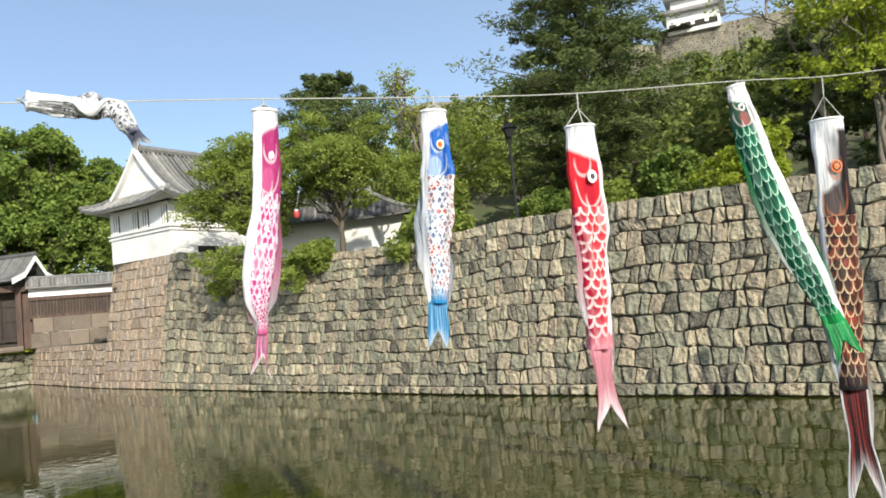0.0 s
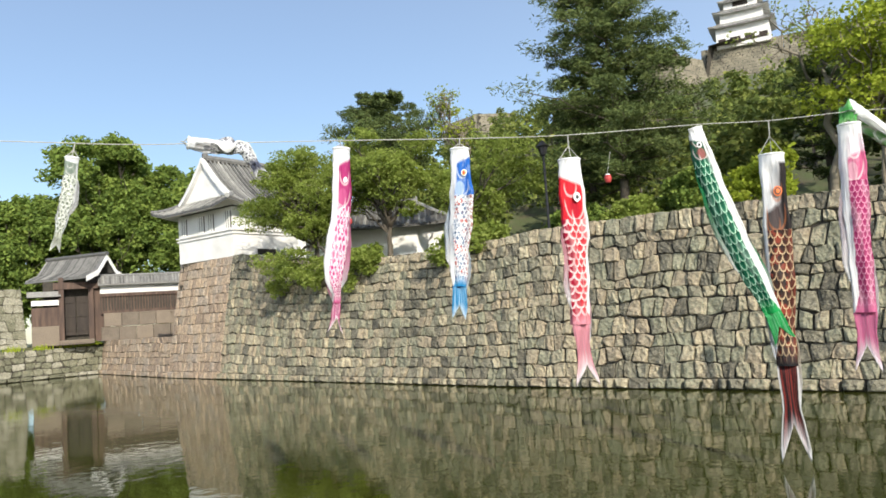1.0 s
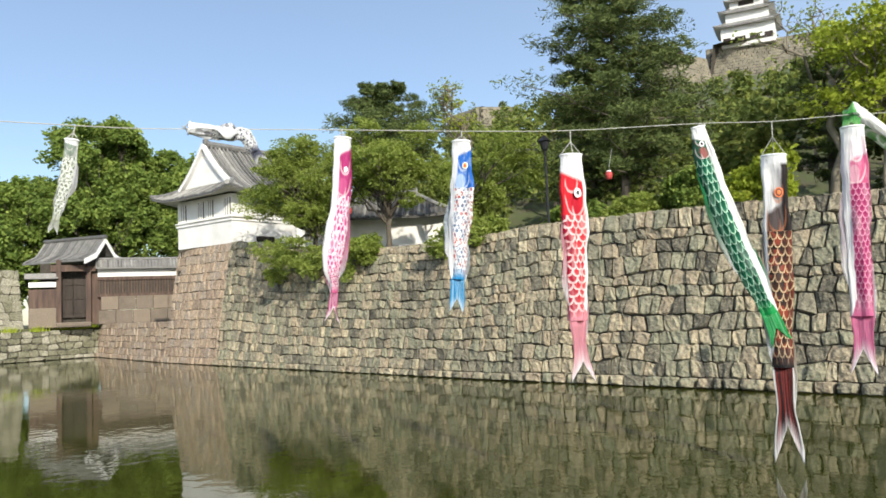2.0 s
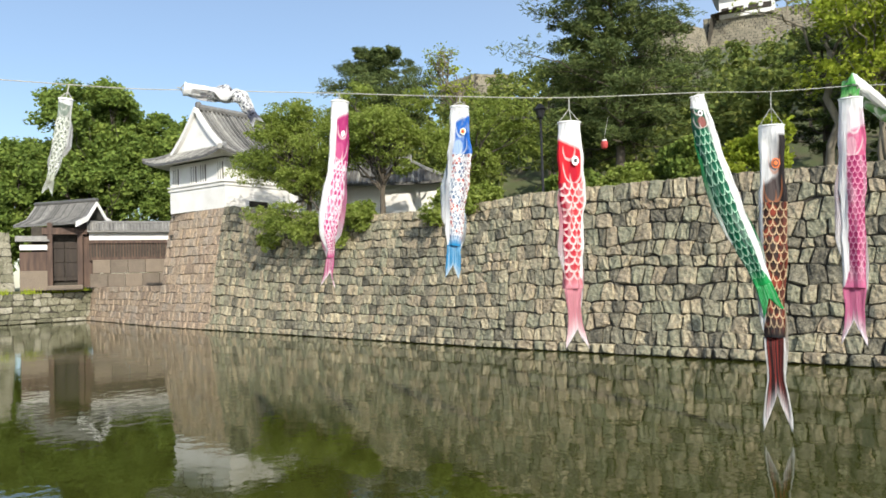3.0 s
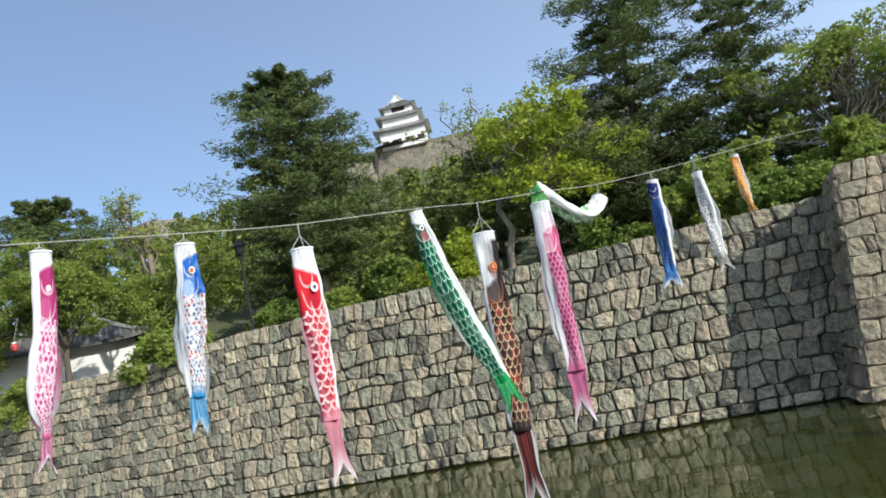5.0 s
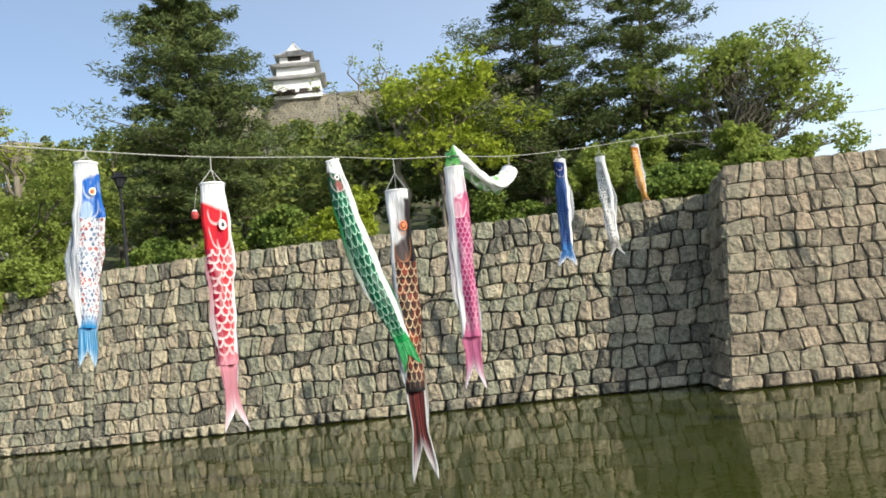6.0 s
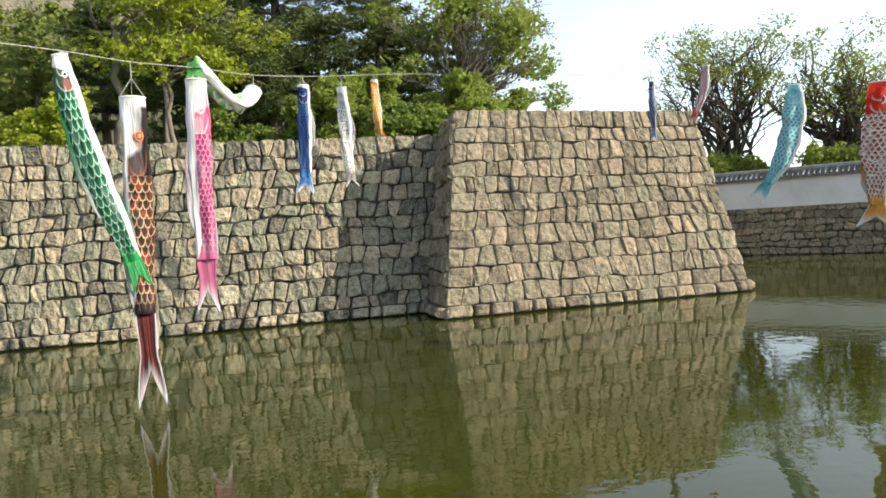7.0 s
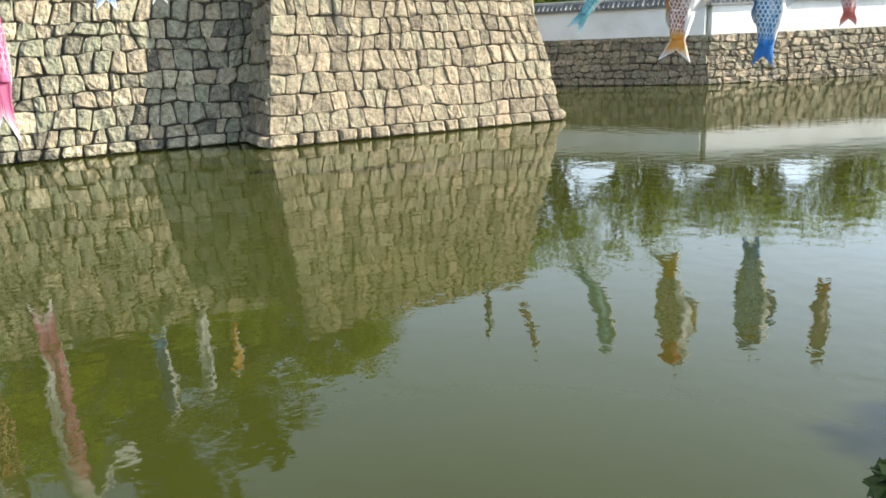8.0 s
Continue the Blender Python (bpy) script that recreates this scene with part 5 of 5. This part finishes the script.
def carp(label, pts, prof, mats, knot=None, seed=1, thick=0.34, head=0.2, tail=0.17, fin_side=1, fins=True, mouth=0.8, eye=True, twist=0.0, fork=0.5, eyemat=None, wave=0.02, eye_r=1.0, sway=0.0, eye_at=(0.55, 0.66), pupil=None, eye_white=None):
    """A hanging cloth carp: mouth hoop, head, scaled body, forked tail, fins, eyes, cords up to the line."""
    rnd = random.Random(seed)
    pts = [Vector(p) for p in pts]
    t = thing("carp_streamer", pts[0], label, "carp streamer", "carp streamers on the line")
    mh, mb, mt, mf = mats
    view = Vector((pts[0].x + 1.2, pts[0].y, 0)).normalized()
    axis0 = Vector((view.y, -view.x, 0))
    axis0 = Matrix.Rotation(radians(twist), 3, "Z") @ axis0
    L = sum((pts[i + 1] - pts[i]).length for i in range(len(pts) - 1))
    def station(s):
        p = spine_at(pts, s)
        d = (spine_at(pts, min(1, s + 0.01)) - spine_at(pts, max(0, s - 0.01))).normalized()
        a = Matrix.Rotation(radians(sway * math.sin(s * 5 + seed)), 3, "Z") @ axis0
        a = (a - d * a.dot(d)).normalized()
        p = p + a * (math.sin(s * 9 + seed) * wave * L * 0.35 * s)
        return p, d, a, d.cross(a)
    def width(s):
        return lerp_table(s, prof) * (1 + (0.07 * math.sin(13 * s + seed) + 0.05 * math.sin(31 * s + 2 * seed) + 0.025 * math.sin(67 * s + 3 * seed)) * min(1, s * 5))
    SIDES = 24
    def ring(s, n=SIDES):
        p, d, a, b_ = station(s)
        w = width(s) / 2
        th = w * (mouth + (thick - mouth) * min(1.0, s / 0.12)) if s < 0.12 else w * thick
        out = []
        for k in range(n):
            q = 2 * math.pi * k / n
            fold = 1 + 0.46 * math.sin(3 * q + 5 * s + seed) + 0.24 * math.sin(5 * q - 9 * s + 2 * math.sin(11 * s + seed)) + 0.12 * math.sin(9 * q + 23 * s)
            out.append(p + a * (math.cos(q) * w) + b_ * (math.sin(q) * th * (fold if s > 0.08 else 1)))
        return out
    us = [k / SIDES for k in range(SIDES)]
    def span(s0, s1, n, nm, material, lab=""):
        ss = [s0 + (s1 - s0) * i / n for i in range(n + 1)]
        return uv_mesh(nm, [ring(s) for s in ss], us, [(s - s0) / (s1 - s0) for s in ss], material, t, True, lab)
    span(0.012, head, 14, "head", mh)
    span(head, 1 - tail, 40, "body", mb)
    rim = ring(0.012)
    piece("mouth_hoop", *tube_data(rim + rim[:1], [0.014 + 0.012 * width(0)] * (SIDES + 1), 6), WHITE, t, "white mouth hoop")
    # tail
    s0, rows, vv = 1 - tail, [], []
    NT, NU = 10, 17
    for j in range(NT + 1):
        f = j / NT
        s = s0 + tail * f
        p, d, a, b_ = station(s)
        w = width(s) / 2
        row = []
        for i in range(NU):
            q = i / (NU - 1) * 2 - 1
            notch = fork * tail * L * (1 - abs(q) ** 0.9) * f ** 1.5
            rip = math.sin(q * 6 + f * 4 + seed) * 0.06 * w + (1 - q * q) * thick * 0.55 * w * (1 - f)
            row.append(p + a * (q * w) - d * notch + b_ * rip)
        rows.append(row)
        vv.append(f)
    uv_mesh("tail", rows, [i / (NU - 1) for i in range(NU)], vv, mt, t, False, solid=0.012)
    if fins:
        for side, f0, f1, depth in ((fin_side, head + 0.02, head + 0.40, 0.34), (-fin_side, head + 0.30, head + 0.52, 0.16)):
            rows, vv = [], []
            for j in range(13):
                f = j / 12
                s = f0 + (f1 - f0) * f
                p, d, a, b_ = station(s)
                w = width(s) / 2
                out = depth * width(head + 0.1) * math.sin(math.pi * min(1, f * 1.02)) ** 0.7 * (0.6 + 0.5 * f)
                rows.append([p + a * side * (w * 0.97) + (a * side * 0.8 + d * 0.35 + b_ * 0.25 * math.sin(f * 8 + seed)) * out * k / 3 for k in range(4)])
                vv.append(f)
            uv_mesh("fin", rows, [0, 0.33, 0.66, 1], vv, mf, t, False, solid=0.01)
    if eye:
        s = head * eye_at[1]
        p, d, a, b_ = station(s)
        w = width(s) / 2
        q = math.acos(1 - 2 * eye_at[0])
        for sg in (1, -1):
            c = p + a * (math.cos(q) * w) + b_ * sg * (math.sin(q) * w * thick * 1.25)
            nrm = (a * math.cos(q) * thick + b_ * sg * math.sin(q)).normalized()
            ob = None
            for r_, mm, nm, up in ((0.14, eye_white or WHITE, "eye", 0.003), (0.105, eyemat or EYE_RED, "iris", 0.008), (0.066, pupil or EYE_BLACK, "pupil", 0.013)):
                r_ *= width(s) * eye_r
                k1 = nrm.cross(d).normalized()
                k2 = nrm.cross(k1)
                vs = [c + nrm * (up + 0.006)] + [c + nrm * up + (k1 * math.cos(z) + k2 * 1.25 * math.sin(z)) * r_ for z in np.linspace(0, 2 * math.pi, 17)[:-1]]
                vs += [v - nrm * 0.02 for v in vs[1:]]
                fs = [(0, 1 + i, 1 + (i + 1) % 16) for i in range(16)] + [(1 + i, 17 + i, 17 + (i + 1) % 16, 1 + (i + 1) % 16) for i in range(16)]
                e = piece(nm, vs, fs, mm, ob or t)
                ob = ob or e
    if knot:
        knot = Vector(knot)
        mid = rim[0].lerp(rim[SIDES // 2], 0.5).lerp(knot, 0.55)
        for i in (0, SIDES // 2, SIDES // 4):
            piece("cord", *tube_data([rim[i], mid], [0.009, 0.009], 5), ROPE, t)
        piece("cord", *tube_data([mid, knot], [0.012, 0.012], 5), ROPE, t)
    return t


def profile(top, belly, narrow, end):
    return [(0.0, top), (0.05, top * 1.03), (0.3, belly), (0.5, belly * 0.97), (0.7, (belly + narrow) / 2), (0.83, narrow), (0.9, (narrow + end) / 2), (1.0, end)]


FIN_WHITE = tail_mat("fin_white", (0.72, 0.72, 0.72), CLOTH_WHITE)
def kit(name, dark, mid, rim, headc, head2, tailc, tip, fin=None, rows=20, cols=4.5, belly=0.1, white_to=0.35, spots=None, taild=None, back=None, nape=None, shade=None, fleck=0.0, start=0.35, hem=0.0, arc=(0.80, 0.72, 0.70), rimw=0.64, fold_fade=0.55):
    return (head_mat(name + "_head", headc, head2, white_to, belly + 0.02, arc, nape, shade), scale_mat(name + "_scales", dark, mid, rim, rows, cols, belly, spots, back, fleck, rimw, tailc, fold_fade), tail_mat(name + "_tail", tailc, tip, taild, start, hem), tail_mat(name + "_fin", fin, CLOTH_WHITE) if fin else FIN_WHITE)


PALE = kit("pale", (0.10, 0.13, 0.09), (0.30, 0.34, 0.24), (0.66, 0.68, 0.60), (0.30, 0.36, 0.30), (0.16, 0.20, 0.16), (0.50, 0.52, 0.42), CLOTH_WHITE, rows=14, cols=3.5, fleck=0.55)
PIED = kit("pied", (0.03, 0.03, 0.05), (0.30, 0.31, 0.36), (0.8, 0.8, 0.8), (0.75, 0.75, 0.76), (0.04, 0.04, 0.06), (0.10, 0.11, 0.16), CLOTH_WHITE, rows=10, cols=3, spots=(0.03, 0.03, 0.05), fleck=0.52)
PINK = kit("pink", (0.46, 0.035, 0.17), (0.56, 0.07, 0.23), (0.80, 0.56, 0.64), (0.42, 0.03, 0.16), (0.60, 0.12, 0.28), (0.60, 0.10, 0.26), (0.82, 0.78, 0.79), (0.66, 0.22, 0.36), rows=19, cols=6, belly=0.27, white_to=0.32, fleck=0.56, start=0.5, taild=(0.78, 0.56, 0.64), rimw=0.58)
BLUEWHITE = kit("bluewhite", (0.05, 0.11, 0.22), (0.26, 0.34, 0.44), (0.76, 0.76, 0.77), (0.015, 0.13, 0.50), (0.55, 0.68, 0.80), (0.02, 0.25, 0.52), (0.62, 0.74, 0.82), (0.60, 0.68, 0.76), rows=21, cols=7, belly=0.30, white_to=0.34, spots=(0.50, 0.09, 0.06), back=(0.40, 0.16, 0.14), fleck=0.54, start=0.5, arc=(0.72, 0.78, 0.82), taild=(0.34, 0.56, 0.72))
REDK = kit("red", (0.50, 0.015, 0.03), (0.62, 0.08, 0.09), (0.84, 0.60, 0.58), (0.62, 0.012, 0.025), (0.40, 0.0, 0.02), (0.66, 0.26, 0.31), (0.84, 0.78, 0.79), (0.76, 0.36, 0.42), rows=15, cols=3.4, belly=0.16, white_to=0.44, back=(0.36, 0.0, 0.03), start=0.42)
GREENK = kit("green", (0.0, 0.055, 0.03), (0.01, 0.16, 0.08), (0.50, 0.76, 0.58), (0.02, 0.10, 0.06), (0.42, 0.10, 0.10), (0.01, 0.34, 0.08), (0.03, 0.40, 0.13), (0.01, 0.28, 0.09), rows=18, cols=4.4, belly=0.26, white_to=0.52, taild=(0.18, 0.56, 0.27), back=(0.0, 0.10, 0.05), start=0.7, rimw=0.76, fold_fade=0.3)
BLACKK = kit("black", (0.012, 0.009, 0.008), (0.06, 0.02, 0.012), (0.60, 0.44, 0.26), (0.10, 0.085, 0.08), (0.05, 0.03, 0.03), (0.012, 0.01, 0.012), (0.74, 0.73, 0.74), (0.5, 0.42, 0.32), rows=15, cols=4, belly=0.13, white_to=0.72, nape=(0.02, 0.015, 0.015), spots=(0.24, 0.04, 0.02), taild=(0.26, 0.03, 0.02), back=(0.14, 0.03, 0.015), shade=(0.30, 0.28, 0.28), start=0.55, hem=0.8, arc=(0.46, 0.16, 0.06), rimw=0.74, fold_fade=0.08)
MAGENTA = kit("magenta", (0.28, 0.012, 0.09), (0.40, 0.045, 0.15), (0.68, 0.30, 0.42), (0.56, 0.10, 0.22), (0.74, 0.48, 0.54), (0.54, 0.13, 0.26), (0.82, 0.76, 0.79), (0.78, 0.66, 0.70), rows=22, cols=5, belly=0.30, white_to=0.62, start=0.4, shade=(0.72, 0.56, 0.62), rimw=0.72)
DRAPED = kit("draped", (0.16, 0.42, 0.12), (0.42, 0.60, 0.34), (0.80, 0.82, 0.76), (0.74, 0.76, 0.70), (0.5, 0.66, 0.42), (0.10, 0.42, 0.09), (0.4, 0.65, 0.3), rows=12, cols=2, belly=0.42)
BLUEK = kit("blue", (0.008, 0.022, 0.11), (0.015, 0.06, 0.24), (0.06, 0.16, 0.38), (0.01, 0.03, 0.15), (0.015, 0.05, 0.2), (0.05, 0.20, 0.48), (0.75, 0.78, 0.82), rows=24, cols=5, white_to=0.2, belly=0.16, hem=0.5, fold_fade=0.25)
GREYK = kit("grey", (0.12, 0.12, 0.11), (0.46, 0.45, 0.41), (0.78, 0.77, 0.73), (0.60, 0.59, 0.56), (0.30, 0.29, 0.26), (0.35, 0.33, 0.30), CLOTH_WHITE, rows=22, cols=5, belly=0.25, spots=(0.20, 0.19, 0.16), fleck=0.55)
ORANGEK = kit("orange", (0.62, 0.20, 0.01), (0.75, 0.32, 0.03), (0.82, 0.58, 0.25), (0.74, 0.28, 0.03), (0.8, 0.5, 0.2), (0.7, 0.35, 0.08), CLOTH_WHITE, rows=14, cols=3.5, white_to=0.25)
NAVYK = kit("navy", (0.02, 0.03, 0.10), (0.05, 0.09, 0.25), (0.3, 0.38, 0.55), (0.02, 0.03, 0.1), (0.1, 0.12, 0.3), (0.25, 0.35, 0.6), (0.7, 0.74, 0.8), rows=16, cols=3.5, white_to=-0.3)
ROSEK = kit("rose", (0.42, 0.20, 0.20), (0.52, 0.34, 0.33), (0.68, 0.56, 0.54), (0.40, 0.32, 0.32), (0.55, 0.42, 0.42), (0.66, 0.2, 0.15), (0.75, 0.6, 0.55), rows=16, cols=3.5, white_to=-0.3)
AQUAK = kit("aqua", (0.06, 0.30, 0.36), (0.16, 0.46, 0.50), (0.45, 0.68, 0.70), (0.18, 0.5, 0.55), (0.35, 0.65, 0.68), (0.2, 0.5, 0.56), (0.7, 0.82, 0.84), (0.1, 0.5, 0.4), rows=22, cols=5, belly=0.14, white_to=-0.3)
GOLDK = kit("gold", (0.20, 0.04, 0.035), (0.45, 0.20, 0.14), (0.82, 0.74, 0.66), (0.62, 0.03, 0.015), (0.7, 0.1, 0.03), (0.72, 0.34, 0.05), CLOTH_WHITE, (0.75, 0.4, 0.1), rows=22, cols=7, belly=0.30, white_to=-0.3, fleck=0.6, hem=0.6)
BSCALEK = kit("bluescale", (0.05, 0.13, 0.26), (0.12, 0.29, 0.48), (0.66, 0.74, 0.78), (0.04, 0.12, 0.3), (0.5, 0.05, 0.04), (0.03, 0.22, 0.58), (0.12, 0.40, 0.72), (0.08, 0.25, 0.5), rows=20, cols=6, belly=0.16, white_to=-0.3, start=0.7)

LINE = [(-19.0, -8.0, 8.2), (-15.0, 0.2, 7.2), (-12.51, 4.97, 6.95), (-11.5, 7.0, 6.99), (-10.53, 8.83, 7.05), (-9.48, 10.9, 7.12), (-8.4, 12.97, 7.22), (-6.95, 15.8, 7.50), (-6.05, 17.5, 7.62), (-4.96, 19.7, 7.9), (-3.75, 22.1, 8.15), (-2.33, 24.8, 8.58), (-0.97, 27.45, 9.06), (0.47, 30.3, 9.6), (3.0, 35.2, 10.5), (5.4, 41.5, 11.6)]
LINE2 = [(8.6, 33.0, 9.9), (9.2, 30.5, 9.3), (10.2, 26.35, 8.6), (11.05, 24.0, 8.5), (11.65, 20.15, 7.35), (12.2, 17.4, 6.9), (14.4, 16.5, 6.45), (15.3, 14.8, 6.4), (19.0, 8.0, 7.2), (23, 0.5, 8.6)]
for pts in (LINE, LINE2):
    ln = thing("streamer_line", pts[0], "thin pale rope strung across the moat", "rope")
    vp = [Vector(p) for p in pts]
    piece("rope", *tube_data([spine_at(vp, k / 90) for k in range(91)], [0.009 if pts is LINE else 0.006] * 91, 5), ROPE, ln)
pole = thing("line_pole", (-19.0, -8.0, 2.1), "slim grey steel pole holding the streamer line", "pole")
piece("shaft", *tube_data([(-19, -8, 1.9), (-19, -8, 5), (-19, -8, 8.3)], [0.06, 0.055, 0.05], 8), METAL, pole)
pole = thing("line_pole", (23.0, 0.5, 2.1), "slim grey steel pole holding the second line", "pole")
piece("shaft", *tube_data([(23, 0.5, 1.9), (23, 0.5, 5), (23, 0.5, 8.7)], [0.06, 0.055, 0.05], 8), METAL, pole)

carp("small pale white-green carp streamer hanging limp", [(-12.53, 4.93, 6.72), (-12.56, 4.88, 6.2), (-12.62, 4.78, 5.7), (-12.66, 4.68, 5.2)], profile(0.20, 0.22, 0.10, 0.16), PALE, (-12.51, 4.97, 6.94), 3, thick=0.4, eye=False)
carp("small black and white carp streamer blown along the line", [(-11.72, 6.5, 6.98), (-11.52, 6.92, 6.92), (-11.32, 7.3, 6.90), (-11.24, 7.42, 6.70), (-11.16, 7.55, 6.42)], profile(0.22, 0.26, 0.16, 0.22), PIED, (-11.76, 6.4, 7.0), 5, thick=0.8, eye=False, fins=False)
carp("pink and white carp streamer with crumpled body", [(-10.52, 8.84, 6.92), (-10.55, 8.80, 5.9), (-10.64, 8.58, 4.7), (-10.62, 8.66, 4.2), (-10.66, 8.56, 3.62)], [(0.0, 0.30), (0.05, 0.31), (0.2, 0.35), (0.36, 0.40), (0.5, 0.34), (0.62, 0.22), (0.78, 0.15), (0.9, 0.18), (1.0, 0.25)], PINK, (-10.53, 8.83, 7.05), 7, twist=180, wave=0.04, fin_side=-1, sway=22, head=0.26, tail=0.22, fork=0.4, eyemat=WHITE, pupil=WHITE, eye_at=(0.66, 0.62))
carp("white and blue carp streamer with red-blotched scales", [(-9.48, 10.88, 6.93), (-9.5, 10.84, 5.9), (-9.55, 10.74, 4.8), (-9.6, 10.62, 3.7)], profile(0.34, 0.50, 0.24, 0.30), BLUEWHITE, (-9.48, 10.9, 7.12), 9, twist=180, wave=0.03, sway=30, head=0.30, tail=0.20, fork=0.4, eyemat=EYE_GOLD, pupil=EYE_RED, eye_at=(0.72, 0.60), eye_r=0.95)
carp("red and white carp streamer with round eyes", [(-8.41, 12.96, 6.74), (-8.42, 12.96, 5.3), (-8.42, 12.95, 3.8), (-8.42, 12.94, 2.22)], profile(0.44, 0.54, 0.30, 0.54), REDK, (-8.4, 12.97, 7.22), 11, twist=32, thick=0.55, sway=14, fin_side=-1, eyemat=WHITE, fork=0.35, head=0.29, tail=0.26, eye_at=(0.44, 0.70))
carp("green and white carp streamer slung aslant by its tail", [(-6.98, 15.74, 7.44), (-6.9, 15.9, 6.6), (-6.62, 16.42, 5.0), (-6.3, 17.0, 3.6), (-6.12, 17.4, 2.62)], profile(0.28, 0.52, 0.36, 0.48), GREENK, (-6.95, 15.8, 7.5), 13, head=0.22, tail=0.2, eyemat=WHITE, eye_at=(0.5, 0.66), twist=8, wave=0.0, fin_side=-1, mouth=0.5)
carp("large black and gold carp streamer nearly touching the water", [(-6.07, 17.5, 6.88), (-6.1, 17.45, 5.0), (-6.14, 17.38, 2.6), (-6.16, 17.3, 0.12)], profile(0.52, 0.56, 0.36, 0.62), BLACKK, (-6.05, 17.5, 7.62), 15, twist=180, tail=0.28, head=0.31, eyemat=EYE_BLACK, pupil=EYE_ORANGE, eye_white=EYE_ORANGE, eye_at=(0.66, 0.58), eye_r=1.3, fork=0.45, wave=0.008)
carp("long magenta pink carp streamer with white seam", [(-4.98, 19.64, 7.62), (-5.0, 19.58, 5.8), (-5.04, 19.48, 3.8), (-5.08, 19.4, 1.85)], profile(0.50, 0.56, 0.38, 0.58), MAGENTA, (-4.96, 19.7, 7.9), 17, twist=180, head=0.26, tail=0.24, fork=0.45, eye=False, wave=0.008)
carp("pale green and white carp streamer draped over the line", [(-3.74, 22.12, 7.72), (-3.92, 21.76, 7.38), (-4.2, 21.2, 7.24), (-4.52, 20.56, 7.44), (-4.84, 19.94, 7.82), (-4.95, 19.72, 7.96), (-5.0, 19.6, 7.5)], profile(0.46, 0.44, 0.42, 0.40), DRAPED, (-3.72, 22.15, 8.14), 19, thick=0.8, eye=False, fins=False, tail=0.12, wave=0.0)
carp("deep blue carp streamer hanging straight", [(-2.33, 24.8, 8.30), (-2.36, 24.72, 7.2), (-2.44, 24.6, 6.0), (-2.5, 24.47, 4.85)], profile(0.36, 0.44, 0.36, 0.56), BLUEK, (-2.33, 24.8, 8.58), 21, sway=15, eye=False)
carp("grey and white carp streamer hanging straight", [(-0.97, 27.45, 8.66), (-0.95, 27.47, 7.4), (-0.9, 27.5, 6.2), (-0.84, 27.55, 5.12)], profile(0.34, 0.46, 0.32, 0.50), GREYK, (-0.97, 27.45, 9.05), 23, sway=20, eye=False)
carp("small orange carp streamer near the far end", [(0.5, 30.32, 9.4), (0.5, 30.34, 8.6), (0.56, 30.38, 7.8), (0.62, 30.4, 7.05)], profile(0.28, 0.34, 0.22, 0.46), ORANGEK, (0.48, 30.3, 9.6), 25, sway=20, eye=False)
carp("small navy carp streamer before the bastion", [(10.2, 26.32, 8.25), (10.2, 26.34, 7.5), (10.22, 26.38, 6.8), (10.22, 26.4, 6.05)], profile(0.18, 0.26, 0.14, 0.2), NAVYK, (10.2, 26.35, 8.6), 27, sway=30)
carp("faded rose carp streamer swinging in the breeze", [(11.05, 23.95, 8.3), (10.98, 24.0, 7.7), (10.85, 24.1, 7.1), (10.6, 24.3, 6.45)], profile(0.22, 0.28, 0.18, 0.28), ROSEK, (11.05, 24.0, 8.5), 29)
carp("turquoise carp streamer swinging in the breeze", [(11.62, 20.12, 6.95), (11.55, 20.18, 5.9), (11.25, 20.36, 4.8), (10.62, 20.8, 3.68)], profile(0.36, 0.66, 0.30, 0.46), AQUAK, (11.65, 20.15, 7.35), 31, wave=0.0, thick=0.5, fins=False, eye=False)
carp("red-headed white and gold carp streamer filled by the breeze", [(12.18, 17.38, 6.5), (12.14, 17.36, 5.4), (12.0, 17.4, 4.1), (11.86, 17.5, 2.75)], profile(0.62, 1.0, 0.42, 0.80), GOLDK, (12.2, 17.4, 6.9), 33, thick=0.5, head=0.26, eyemat=EYE_RED, wave=0.0, eye_r=0.8)
carp("blue carp streamer with white-edged scales", [(14.4, 16.5, 6.05), (14.4, 16.55, 5.0), (14.38, 16.6, 3.8), (14.3, 16.68, 2.5)], profile(0.6, 0.98, 0.36, 0.62), BSCALEK, (14.4, 16.5, 6.45), 35, thick=0.5, eyemat=EYE_RED, wave=0.0)
carp("dark red carp streamer hanging limp", [(15.3, 14.8, 6.0), (15.3, 14.82, 5.0), (15.34, 14.84, 4.3), (15.34, 14.86, 3.5)], profile(0.36, 0.5, 0.3, 0.5), ROSEK, (15.3, 14.8, 6.4), 37, wave=0.03, sway=25)

# weeds on the near bank
bank = thing("bank_weeds", (-0.3, 1.2, 2.1), "dark green weeds on the near bank edge", "weeds", kind="stuff")
leaf_cloud("leaves", [(-0.55, 1.25, 2.16), (-0.2, 1.3, 2.22), (0.3, 1.3, 2.22), (0.9, 1.35, 2.25), (1.6, 1.3, 2.2)], [0.14, 0.2, 0.26, 0.3, 0.3], 2600, 0.05, NEEDLE, 99, bank)["kind"] = "stuff"
